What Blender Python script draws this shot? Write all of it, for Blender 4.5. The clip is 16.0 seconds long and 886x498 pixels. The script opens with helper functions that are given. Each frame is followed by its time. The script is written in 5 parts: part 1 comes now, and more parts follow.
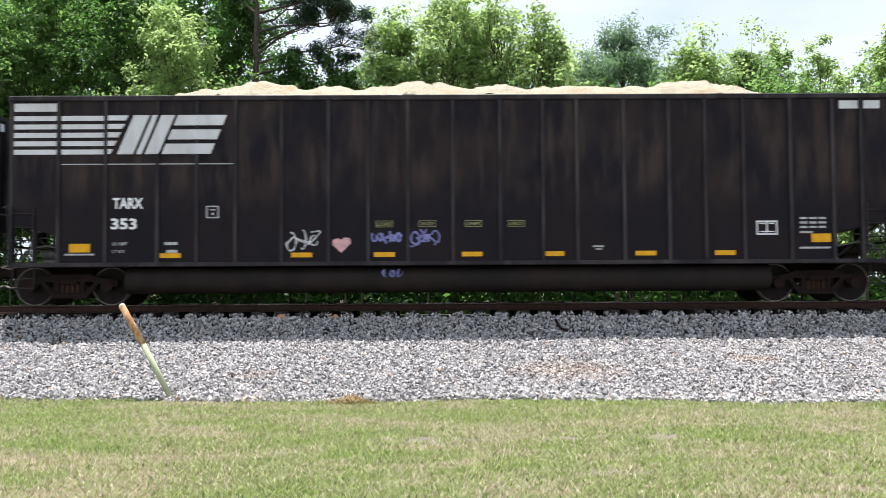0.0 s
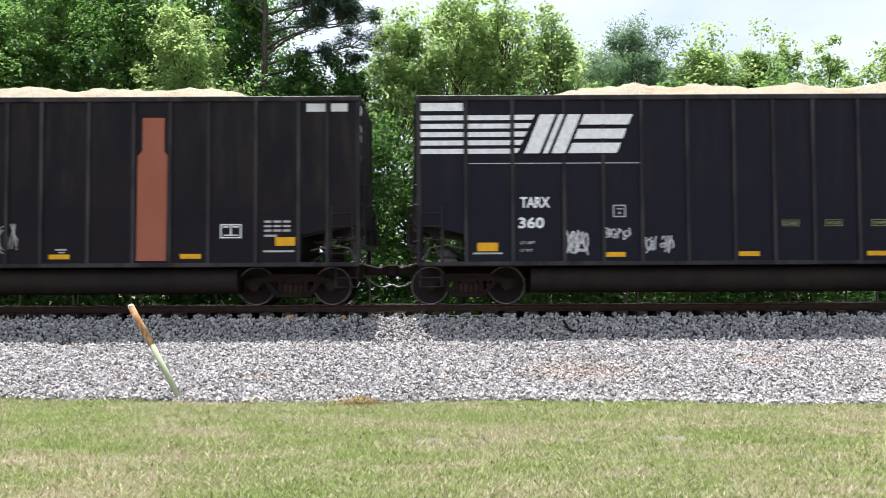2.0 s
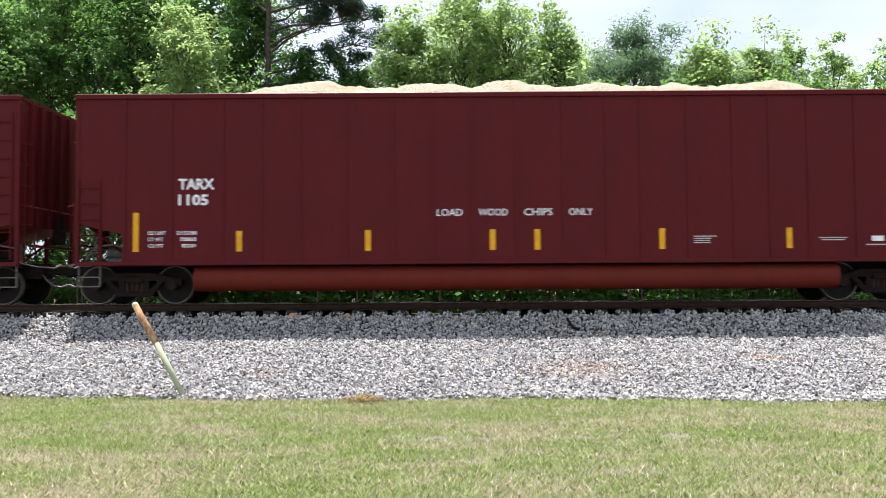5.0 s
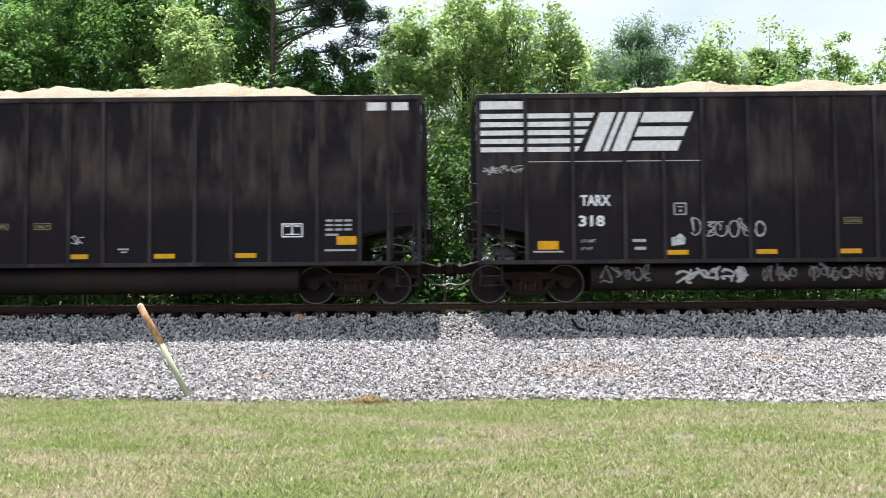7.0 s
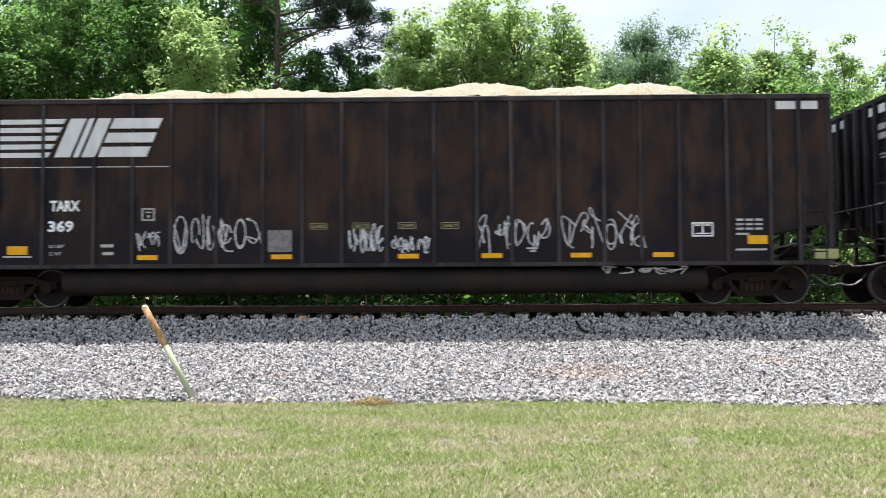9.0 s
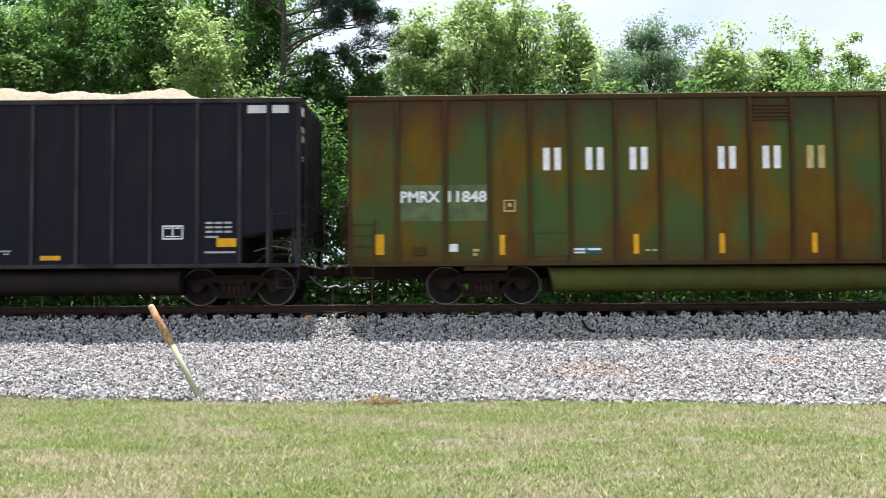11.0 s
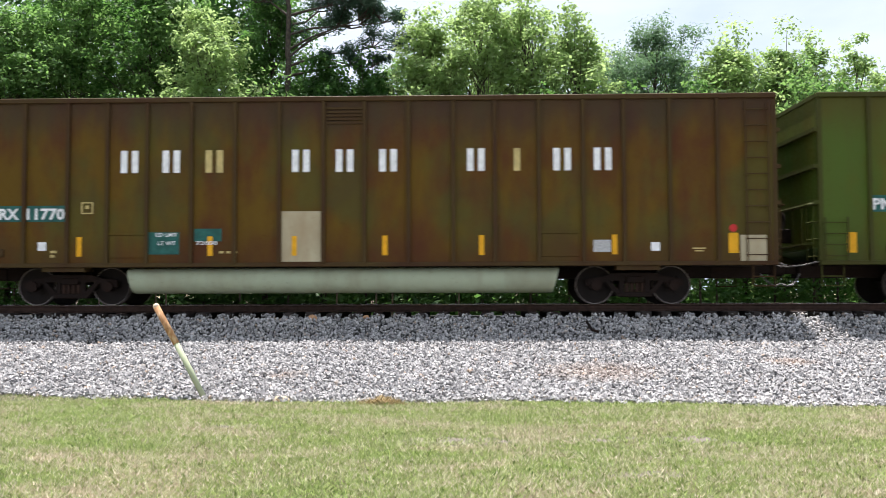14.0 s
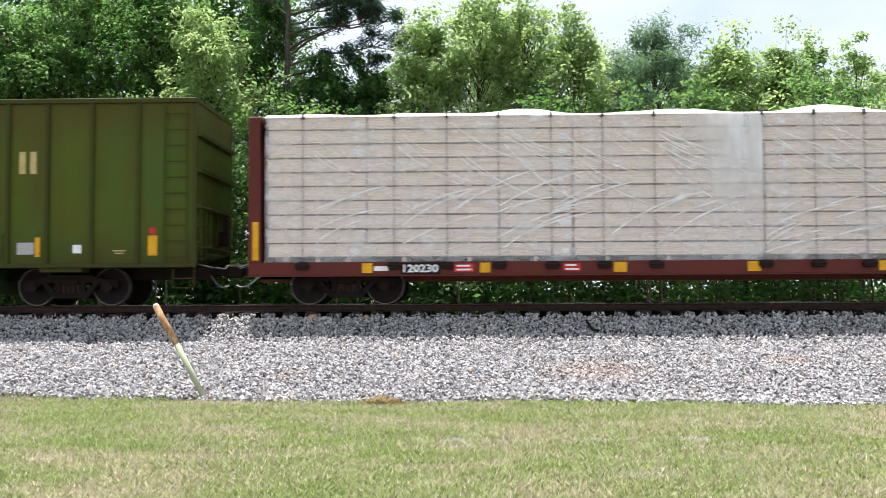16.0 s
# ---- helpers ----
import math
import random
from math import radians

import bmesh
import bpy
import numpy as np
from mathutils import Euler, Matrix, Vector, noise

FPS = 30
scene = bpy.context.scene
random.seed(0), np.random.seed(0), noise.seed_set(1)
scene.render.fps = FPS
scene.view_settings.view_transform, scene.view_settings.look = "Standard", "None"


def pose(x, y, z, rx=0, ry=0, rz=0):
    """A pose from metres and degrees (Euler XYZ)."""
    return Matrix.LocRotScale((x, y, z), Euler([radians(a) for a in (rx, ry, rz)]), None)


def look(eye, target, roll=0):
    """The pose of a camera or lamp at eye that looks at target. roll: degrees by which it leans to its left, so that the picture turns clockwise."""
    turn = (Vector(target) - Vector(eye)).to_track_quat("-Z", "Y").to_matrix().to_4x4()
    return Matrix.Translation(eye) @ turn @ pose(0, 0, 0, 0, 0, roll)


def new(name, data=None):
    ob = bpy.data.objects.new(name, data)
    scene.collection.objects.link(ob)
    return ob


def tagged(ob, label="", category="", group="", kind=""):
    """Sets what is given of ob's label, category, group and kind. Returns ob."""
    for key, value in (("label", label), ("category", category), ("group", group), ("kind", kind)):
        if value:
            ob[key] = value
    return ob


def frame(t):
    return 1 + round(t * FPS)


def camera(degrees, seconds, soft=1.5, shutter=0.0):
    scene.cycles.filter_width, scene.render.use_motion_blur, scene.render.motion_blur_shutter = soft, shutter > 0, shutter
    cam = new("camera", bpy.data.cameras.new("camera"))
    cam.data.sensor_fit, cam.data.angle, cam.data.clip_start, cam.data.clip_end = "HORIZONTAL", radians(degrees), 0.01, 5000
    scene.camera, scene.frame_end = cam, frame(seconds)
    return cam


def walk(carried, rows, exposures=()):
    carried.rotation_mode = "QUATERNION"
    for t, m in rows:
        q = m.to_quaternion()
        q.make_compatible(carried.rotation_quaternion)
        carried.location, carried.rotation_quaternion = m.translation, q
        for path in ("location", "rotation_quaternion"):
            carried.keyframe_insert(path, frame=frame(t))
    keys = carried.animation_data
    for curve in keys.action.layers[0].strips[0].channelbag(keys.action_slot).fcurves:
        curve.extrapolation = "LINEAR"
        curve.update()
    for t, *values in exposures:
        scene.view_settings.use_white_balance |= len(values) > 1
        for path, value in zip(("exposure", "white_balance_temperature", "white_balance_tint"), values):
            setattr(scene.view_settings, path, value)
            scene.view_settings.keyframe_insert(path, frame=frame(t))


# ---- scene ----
# the eye stands on the lawn and turns a little to the left; heights count from the rail top
cam = camera(52.2, 16.0, 0.65, 0.12)
EYE = (0.0, 0.0, 0.34)


def aim(yaw, pitch, roll):
    a, b = radians(yaw), radians(pitch)
    way = Vector((-math.sin(a) * math.cos(b), math.cos(a) * math.cos(b), math.sin(b)))
    return look(EYE, Vector(EYE) + way * 20, roll)


walk(cam, [
    (0, aim(-0.52, 2.55, -0.33)),
    (0.5, aim(-0.44, 2.58, -0.31)),
    (1, aim(-0.28, 2.61, -0.32)),
    (1.5, aim(-0.13, 2.63, -0.29)),
    (2, aim(-0.01, 2.61, -0.27)),
    (2.5, aim(0.07, 2.56, -0.31)),
    (3, aim(0.11, 2.50, -0.36)),
    (3.5, aim(0.11, 2.47, -0.36)),
    (4, aim(0.10, 2.46, -0.35)),
    (6.5, aim(0.47, 2.53, -0.35)),
    (7, aim(0.51, 2.54, -0.42)),
    (7.5, aim(0.63, 2.54, -0.49)),
    (8, aim(0.67, 2.58, -0.45)),
    (8.5, aim(0.73, 2.64, -0.36)),
    (9, aim(0.77, 2.66, -0.31)),
    (11.5, aim(1.22, 2.61, -0.33)),
    (12, aim(1.25, 2.60, -0.25)),
    (12.5, aim(1.27, 2.62, -0.19)),
    (13, aim(1.32, 2.63, -0.20)),
    (13.5, aim(1.40, 2.63, -0.21)),
    (14, aim(1.42, 2.62, -0.18)),
    (14.5, aim(1.42, 2.62, -0.20)),
    (15, aim(1.45, 2.60, -0.26)),
    (15.5, aim(1.46, 2.58, -0.29)),
    (16, aim(1.41, 2.59, -0.29)),
])

# ---- light ----
SUN_ELEV, SUN_SIDE = 77.6, 0.36
world = bpy.data.worlds.new("world")
scene.world = world
world.use_nodes = True
wn, wl = world.node_tree.nodes, world.node_tree.links
sky = wn.new("ShaderNodeTexSky")
sky.sky_type, sky.sun_disc = "NISHITA", False
sky.sun_elevation, sky.sun_rotation = radians(SUN_ELEV), radians(-20.0)
sky.air_density, sky.dust_density, sky.ozone_density = 1.0, 1.6, 1.0
# thin bright summer cloud over the sky
wco = wn.new("ShaderNodeTexCoord")
wno = wn.new("ShaderNodeTexNoise")
wno.inputs["Scale"].default_value, wno.inputs["Detail"].default_value = 2.2, 7
wmap = wn.new("ShaderNodeMapping")
wmap.inputs["Scale"].default_value = (1, 1, 3.0)
wmap.inputs["Location"].default_value = (0.35, 0.1, 0.0)
wl.new(wco.outputs["Generated"], wmap.inputs["Vector"])
wl.new(wmap.outputs["Vector"], wno.inputs["Vector"])
wra = wn.new("ShaderNodeValToRGB")
wra.color_ramp.elements[0].position, wra.color_ramp.elements[1].position = 0.12, 0.5
wl.new(wno.outputs["Fac"], wra.inputs["Fac"])
wmx = wn.new("ShaderNodeMix")
wmx.data_type = "RGBA"
wl.new(wra.outputs["Color"], wmx.inputs["Factor"])
wl.new(sky.outputs["Color"], wmx.inputs["A"])
wmx.inputs["B"].default_value = (5.6, 6.2, 7.3, 1)
wl.new(wmx.outputs["Result"], wn["Background"].inputs["Color"])
wn["Background"].inputs["Strength"].default_value = 0.085
sun_way = Vector((SUN_SIDE, -1.0, 0)).normalized() * math.cos(radians(SUN_ELEV)) + Vector((0, 0, -math.sin(radians(SUN_ELEV))))
sun = new("sun", bpy.data.lights.new("sun", "SUN"))
sun.data.energy, sun.data.angle, sun.data.color = 5.0, radians(0.53), (1.0, 0.945, 0.925)
sun.matrix_world = look((0, 40, 60), Vector((0, 40, 60)) + sun_way)
scene.view_settings.exposure = 1.0


# ---- materials ----
def nodes_of(name, rough=0.7, metal=0.0):
    m = bpy.data.materials.new(name)
    m.use_nodes = True
    b = m.node_tree.nodes["Principled BSDF"]
    b.inputs["Roughness"].default_value, b.inputs["Metallic"].default_value = rough, metal
    b.inputs["Specular IOR Level"].default_value = 0.5 if metal else 0.22
    return m, m.node_tree.nodes, m.node_tree.links, b


def coords(n, l, scale=(1, 1, 1), where="Object", shift=(0, 0, 0)):
    c, mp = n.new("ShaderNodeTexCoord"), n.new("ShaderNodeMapping")
    mp.inputs["Scale"].default_value, mp.inputs["Location"].default_value = scale, shift
    l.new(c.outputs[where], mp.inputs["Vector"])
    return mp.outputs["Vector"]


def noise_tex(n, l, vec, scale, detail=5, rough=0.55):
    t = n.new("ShaderNodeTexNoise")
    t.inputs["Scale"].default_value, t.inputs["Detail"].default_value, t.inputs["Roughness"].default_value = scale, detail, rough
    if vec is not None:
        l.new(vec, t.inputs["Vector"])
    return t.outputs["Fac"]


def ramp(n, l, fac, stops):
    r = n.new("ShaderNodeValToRGB")
    while len(r.color_ramp.elements) < len(stops):
        r.color_ramp.elements.new(0.5)
    for e, (p, c) in zip(r.color_ramp.elements, stops):
        e.position, e.color = p, (*c, 1) if len(c) == 3 else c
    l.new(fac, r.inputs["Fac"])
    return r.outputs["Color"]


def blend(n, l, fac, a, b, mode="MIX"):
    x = n.new("ShaderNodeMix")
    x.data_type, x.blend_type = "RGBA", mode
    for key, v in (("Factor", fac), ("A", a), ("B", b)):
        if isinstance(v, (int, float)):
            x.inputs[key].default_value = v
        elif isinstance(v, tuple):
            x.inputs[key].default_value = (*v, 1)
        else:
            l.new(v, x.inputs[key])
    return x.outputs["Result"]


def relief(n, l, b, height, strength, dist):
    u = n.new("ShaderNodeBump")
    u.inputs["Strength"].default_value, u.inputs["Distance"].default_value = strength, dist
    l.new(height, u.inputs["Height"])
    l.new(u.outputs["Normal"], b.inputs["Normal"])


def plain(name, color, rough=0.6, metal=0.0, vary=0.25, scale=6.0, bump=0.0):
    m, n, l, b = nodes_of(name, rough, metal)
    f = noise_tex(n, l, coords(n, l), scale, 6)
    c = ramp(n, l, f, [(0.3, tuple(x * (1 - vary) for x in color)), (0.7, tuple(min(1, x * (1 + vary)) for x in color))])
    l.new(c, b.inputs["Base Color"])
    if bump:
        relief(n, l, b, noise_tex(n, l, coords(n, l), scale * 8, 4), bump, 0.01)
    return m


def weathered(name, paint, stain, rust, amount, streak, shift, rough=0.5, low=None, low_amt=0.0, band=None, soot=None):
    """Old car paint: broad cloudy stains, upright streaks, rust specks, and a fresher band low down where given."""
    m, n, l, b = nodes_of(name, rough)
    b.inputs["Specular IOR Level"].default_value = 0.13
    broad = noise_tex(n, l, coords(n, l, (0.9, 0.9, 0.55), shift=shift), 1.3, 4)
    up = noise_tex(n, l, coords(n, l, (1.9, 1.9, 0.3), shift=shift), 1.6, 6, 0.55)
    fine = noise_tex(n, l, coords(n, l, (1, 1, 1), shift=shift), 14, 6, 0.65)
    f1 = ramp(n, l, broad, [(0.42, (0, 0, 0)), (0.68, (amount,) * 3)])
    f2 = ramp(n, l, up, [(0.5, (0, 0, 0)), (0.74, (streak,) * 3)])
    if band is not None:
        # scouring by the load's dust keeps to a band of the side, with a ragged lower edge
        sep = n.new("ShaderNodeSeparateXYZ")
        l.new(coords(n, l), sep.inputs[0])
        mm = n.new("ShaderNodeMath")
        mm.operation = "MULTIPLY_ADD"
        l.new(up, mm.inputs[0])
        mm.inputs[1].default_value = -1.6
        l.new(sep.outputs["Z"], mm.inputs[2])
        mr = n.new("ShaderNodeMapRange")
        l.new(mm.outputs[0], mr.inputs["Value"])
        mr.inputs["From Min"].default_value, mr.inputs["From Max"].default_value = band[0] - 0.8, band[1] - 0.8
        mr.inputs["To Min"].default_value = 0.04
        f1 = blend(n, l, 1.0, f1, mr.outputs[0], "MULTIPLY")
        f2 = blend(n, l, 1.0, f2, mr.outputs[0], "MULTIPLY")
    c = blend(n, l, f1, paint, stain)
    c = blend(n, l, f2, c, stain)
    if low is not None:
        mid = noise_tex(n, l, coords(n, l, (0.55, 0.55, 0.35), shift=(shift[1], shift[0], 3)), 1.5, 5)
        c = blend(n, l, ramp(n, l, mid, [(0.44, (0, 0, 0)), (0.6, (low_amt,) * 3)]), c, low)
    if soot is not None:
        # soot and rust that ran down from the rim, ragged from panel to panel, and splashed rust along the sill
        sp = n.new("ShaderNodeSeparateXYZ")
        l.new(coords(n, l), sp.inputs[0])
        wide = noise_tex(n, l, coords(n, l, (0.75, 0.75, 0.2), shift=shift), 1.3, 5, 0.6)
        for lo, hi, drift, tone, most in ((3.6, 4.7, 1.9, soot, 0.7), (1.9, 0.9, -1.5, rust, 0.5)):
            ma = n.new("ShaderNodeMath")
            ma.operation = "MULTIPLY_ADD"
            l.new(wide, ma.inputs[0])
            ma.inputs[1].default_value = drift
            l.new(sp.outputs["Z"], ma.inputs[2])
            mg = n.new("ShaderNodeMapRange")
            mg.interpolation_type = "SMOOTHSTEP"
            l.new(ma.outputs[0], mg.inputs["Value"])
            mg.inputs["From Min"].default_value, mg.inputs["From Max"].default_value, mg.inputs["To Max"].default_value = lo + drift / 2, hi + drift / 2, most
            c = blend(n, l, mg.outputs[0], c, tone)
    c = blend(n, l, ramp(n, l, fine, [(0.6, (0, 0, 0)), (0.8, (0.5,) * 3)]), c, rust)
    l.new(c, b.inputs["Base Color"])
    rr = ramp(n, l, fine, [(0.3, (rough - 0.12,) * 3), (0.7, (rough + 0.2,) * 3)])
    l.new(rr, b.inputs["Roughness"])
    relief(n, l, b, broad, 0.35, 0.05)
    return m


BLACK = (0.0078, 0.0066, 0.0106)
BROWN = (0.075, 0.054, 0.044)
RUST = (0.035, 0.016, 0.011)
paint_black = [weathered("black_paint", (0.0088, 0.0088, 0.0165) if i == 2 else BLACK, st, RUST, a, s, (7.3 * i, 3.1 * i, 0), 0.45, (0.03, 0.017, 0.012), q, (2.1, 2.7) if i < 5 else (1.5, 2.0))
               for i, (a, s, q, st) in enumerate([(0.3, 0.6, 0.2, BROWN), (0.1, 0.3, 0.15, (0.07, 0.055, 0.035)), (0.03, 0.1, 0.0, BROWN), (0.35, 0.7, 0.1, (0.13, 0.1, 0.085)), (0.3, 0.65, 0.15, (0.1, 0.08, 0.074)), (0.4, 0.45, 0.4, (0.09, 0.05, 0.024))])]
rib_black = weathered("rib_paint", (0.02, 0.018, 0.022), (0.075, 0.066, 0.066), (0.12, 0.095, 0.09), 0.5, 0.7, (1, 2, 0), 0.5)
belly_black = weathered("belly_paint", (0.014, 0.0115, 0.011), (0.03, 0.021, 0.016), RUST, 0.5, 0.3, (5, 2, 0), 0.6)
paint_red = weathered("red_paint", (0.094, 0.0082, 0.0105), (0.068, 0.007, 0.009), (0.055, 0.007, 0.008), 0.45, 0.35, (2, 9, 0), 0.4)
belly_red = weathered("belly_red_paint", (0.13, 0.018, 0.01), (0.085, 0.011, 0.009), (0.07, 0.01, 0.008), 0.4, 0.3, (4, 1, 0), 0.5)
OLIVE, GREEN = (0.125, 0.08, 0.006), (0.048, 0.095, 0.028)
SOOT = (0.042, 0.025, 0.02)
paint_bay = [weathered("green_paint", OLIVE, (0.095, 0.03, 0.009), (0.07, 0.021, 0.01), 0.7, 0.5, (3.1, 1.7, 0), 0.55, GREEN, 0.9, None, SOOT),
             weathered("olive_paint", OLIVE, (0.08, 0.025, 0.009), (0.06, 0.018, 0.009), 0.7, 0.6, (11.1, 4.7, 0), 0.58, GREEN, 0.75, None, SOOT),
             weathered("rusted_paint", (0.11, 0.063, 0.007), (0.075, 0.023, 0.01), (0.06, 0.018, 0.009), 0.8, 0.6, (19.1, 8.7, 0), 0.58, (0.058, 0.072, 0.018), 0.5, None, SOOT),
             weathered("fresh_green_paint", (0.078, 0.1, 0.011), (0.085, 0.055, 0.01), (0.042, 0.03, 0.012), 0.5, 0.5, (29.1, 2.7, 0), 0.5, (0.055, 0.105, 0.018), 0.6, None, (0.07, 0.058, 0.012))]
rib_bay = weathered("rusty_rib", (0.062, 0.04, 0.014), (0.05, 0.021, 0.012), (0.045, 0.016, 0.009), 0.7, 0.6, (6, 2, 0), 0.6)
rib_green = weathered("green_rib", (0.05, 0.058, 0.012), (0.05, 0.033, 0.013), (0.04, 0.018, 0.008), 0.5, 0.4, (6, 3, 0), 0.6)
belly_bay = [weathered("olive_belly", (0.075, 0.085, 0.018), (0.05, 0.04, 0.014), (0.035, 0.018, 0.01), 0.6, 0.4, (2, 6, 0), 0.6),
             weathered("pale_belly", (0.34, 0.38, 0.27), (0.22, 0.21, 0.14), (0.1, 0.055, 0.03), 0.5, 0.4, (2, 7, 0), 0.6),
             weathered("green_belly", (0.045, 0.09, 0.028), (0.035, 0.065, 0.022), (0.03, 0.025, 0.012), 0.5, 0.3, (2, 8, 0), 0.5)]
primer = weathered("primer_patch", (0.33, 0.115, 0.075), (0.27, 0.09, 0.06), (0.2, 0.07, 0.05), 0.4, 0.3, (8, 8, 0), 0.7)
cream_patch = weathered("cream_patch", (0.45, 0.4, 0.27), (0.25, 0.16, 0.08), (0.2, 0.1, 0.05), 0.5, 0.4, (9, 8, 0), 0.7)
mark_white = plain("white_marking", (0.8, 0.81, 0.82), 0.6, vary=0.14, scale=9)
mark_scuffed = weathered("scuffed_white", (0.66, 0.68, 0.7), (0.42, 0.42, 0.42), (0.3, 0.26, 0.22), 0.5, 0.5, (3, 3, 3), 0.6)
mark_grey = plain("grey_stencil", (0.42, 0.42, 0.42), 0.6, vary=0.3, scale=20)
mark_tan = plain("faded_tan_marking", (0.5, 0.4, 0.17), 0.6, vary=0.2)
yellow = plain("reflective_yellow", (0.72, 0.36, 0.012), 0.45, vary=0.12)
yellow_plate = plain("dull_yellow_plate", (0.3, 0.3, 0.14), 0.6, vary=0.3, scale=30)
teal_patch = plain("teal_patch", (0.02, 0.1, 0.085), 0.55, vary=0.3)
pale_green = plain("pale_green_patch", (0.1, 0.135, 0.06), 0.6, vary=0.3, scale=3)
red_mark = plain("red_marking", (0.5, 0.03, 0.03), 0.5)
graf_white = plain("white_spray", (0.5, 0.5, 0.52), 0.7, vary=0.4, scale=12)
graf_faded = plain("faded_spray", (0.17, 0.165, 0.165), 0.8, vary=0.4, scale=12)
graf_blue = plain("blue_spray", (0.19, 0.2, 0.42), 0.7, vary=0.4, scale=12)
graf_pink = plain("pink_spray", (0.6, 0.35, 0.36), 0.7, vary=0.2, scale=12)
graf_green = plain("green_spray", (0.3, 0.45, 0.27), 0.7, vary=0.3, scale=12)
steel_dark = weathered("dark_truck_steel", (0.016, 0.011, 0.0095), (0.028, 0.015, 0.011), (0.05, 0.02, 0.012), 0.6, 0.2, (0, 0, 0), 0.75)
wheel_steel = plain("wheel_steel", (0.012, 0.0085, 0.0075), 0.75, 0.0, 0.3, 5)
tread_steel = plain("worn_wheel_rim", (0.17, 0.145, 0.13), 0.45, 0.6, 0.2, 8)
hose_grey = plain("dull_worn_metal", (0.16, 0.15, 0.145), 0.55, 0.2, 0.3)
rail_rust = plain("rusty_rail", (0.04, 0.022, 0.016), 0.8, vary=0.35, scale=8, bump=0.3)
rail_top_steel = plain("polished_rail_head", (0.5, 0.48, 0.46), 0.25, 0.9, 0.1, 8)


def chip_material():
    m, n, l, b = nodes_of("wood_chips", 0.85)
    a = noise_tex(n, l, coords(n, l, (1, 1, 1)), 55, 6, 0.7)
    c = ramp(n, l, a, [(0.3, (0.2, 0.16, 0.095)), (0.45, (0.45, 0.4, 0.285)), (0.68, (0.6, 0.555, 0.44))])
    q = noise_tex(n, l, coords(n, l, (0.5, 1, 1)), 1.7, 5)
    c = blend(n, l, ramp(n, l, q, [(0.58, (0, 0, 0)), (0.7, (0.5,) * 3)]), c, (0.4, 0.24, 0.1))
    l.new(c, b.inputs["Base Color"])
    relief(n, l, b, a, 1.0, 0.06)
    return m


def stone_material():
    m, n, l, b = nodes_of("ballast_stone", 0.85)
    g = n.new("ShaderNodeNewGeometry")
    c = ramp(n, l, g.outputs["Random Per Island"], [(0.0, (0.15, 0.145, 0.145)), (0.3, (0.3, 0.292, 0.288)), (0.65, (0.4, 0.388, 0.378)), (0.95, (0.56, 0.545, 0.53)), (1.0, (0.36, 0.27, 0.2))])
    # rust-stained spots on the bank
    for cx, cy, rx, ry, amt in ((2.4, 16.3, 1.3, 1.1, 0.28), (6.1, 17.2, 0.7, 0.5, 0.34), (-3.2, 16.0, 0.5, 0.5, 0.2)):
        vd = n.new("ShaderNodeVectorMath")
        vd.operation = "DISTANCE"
        l.new(coords(n, l, (1 / rx, 1 / ry, 0)), vd.inputs[0])
        vd.inputs[1].default_value = (cx / rx, cy / ry, 0)
        c = blend(n, l, ramp(n, l, vd.outputs["Value"], [(0.3, (amt,) * 3), (1.0, (0, 0, 0))]), c, (0.42, 0.27, 0.17))
    f = noise_tex(n, l, coords(n, l), 60, 4, 0.7)
    c = blend(n, l, 0.5, c, ramp(n, l, f, [(0.3, (0.62,) * 3), (0.6, (1.0,) * 3)]), "MULTIPLY")
    l.new(c, b.inputs["Base Color"])
    relief(n, l, b, f, 0.5, 0.01)
    return m


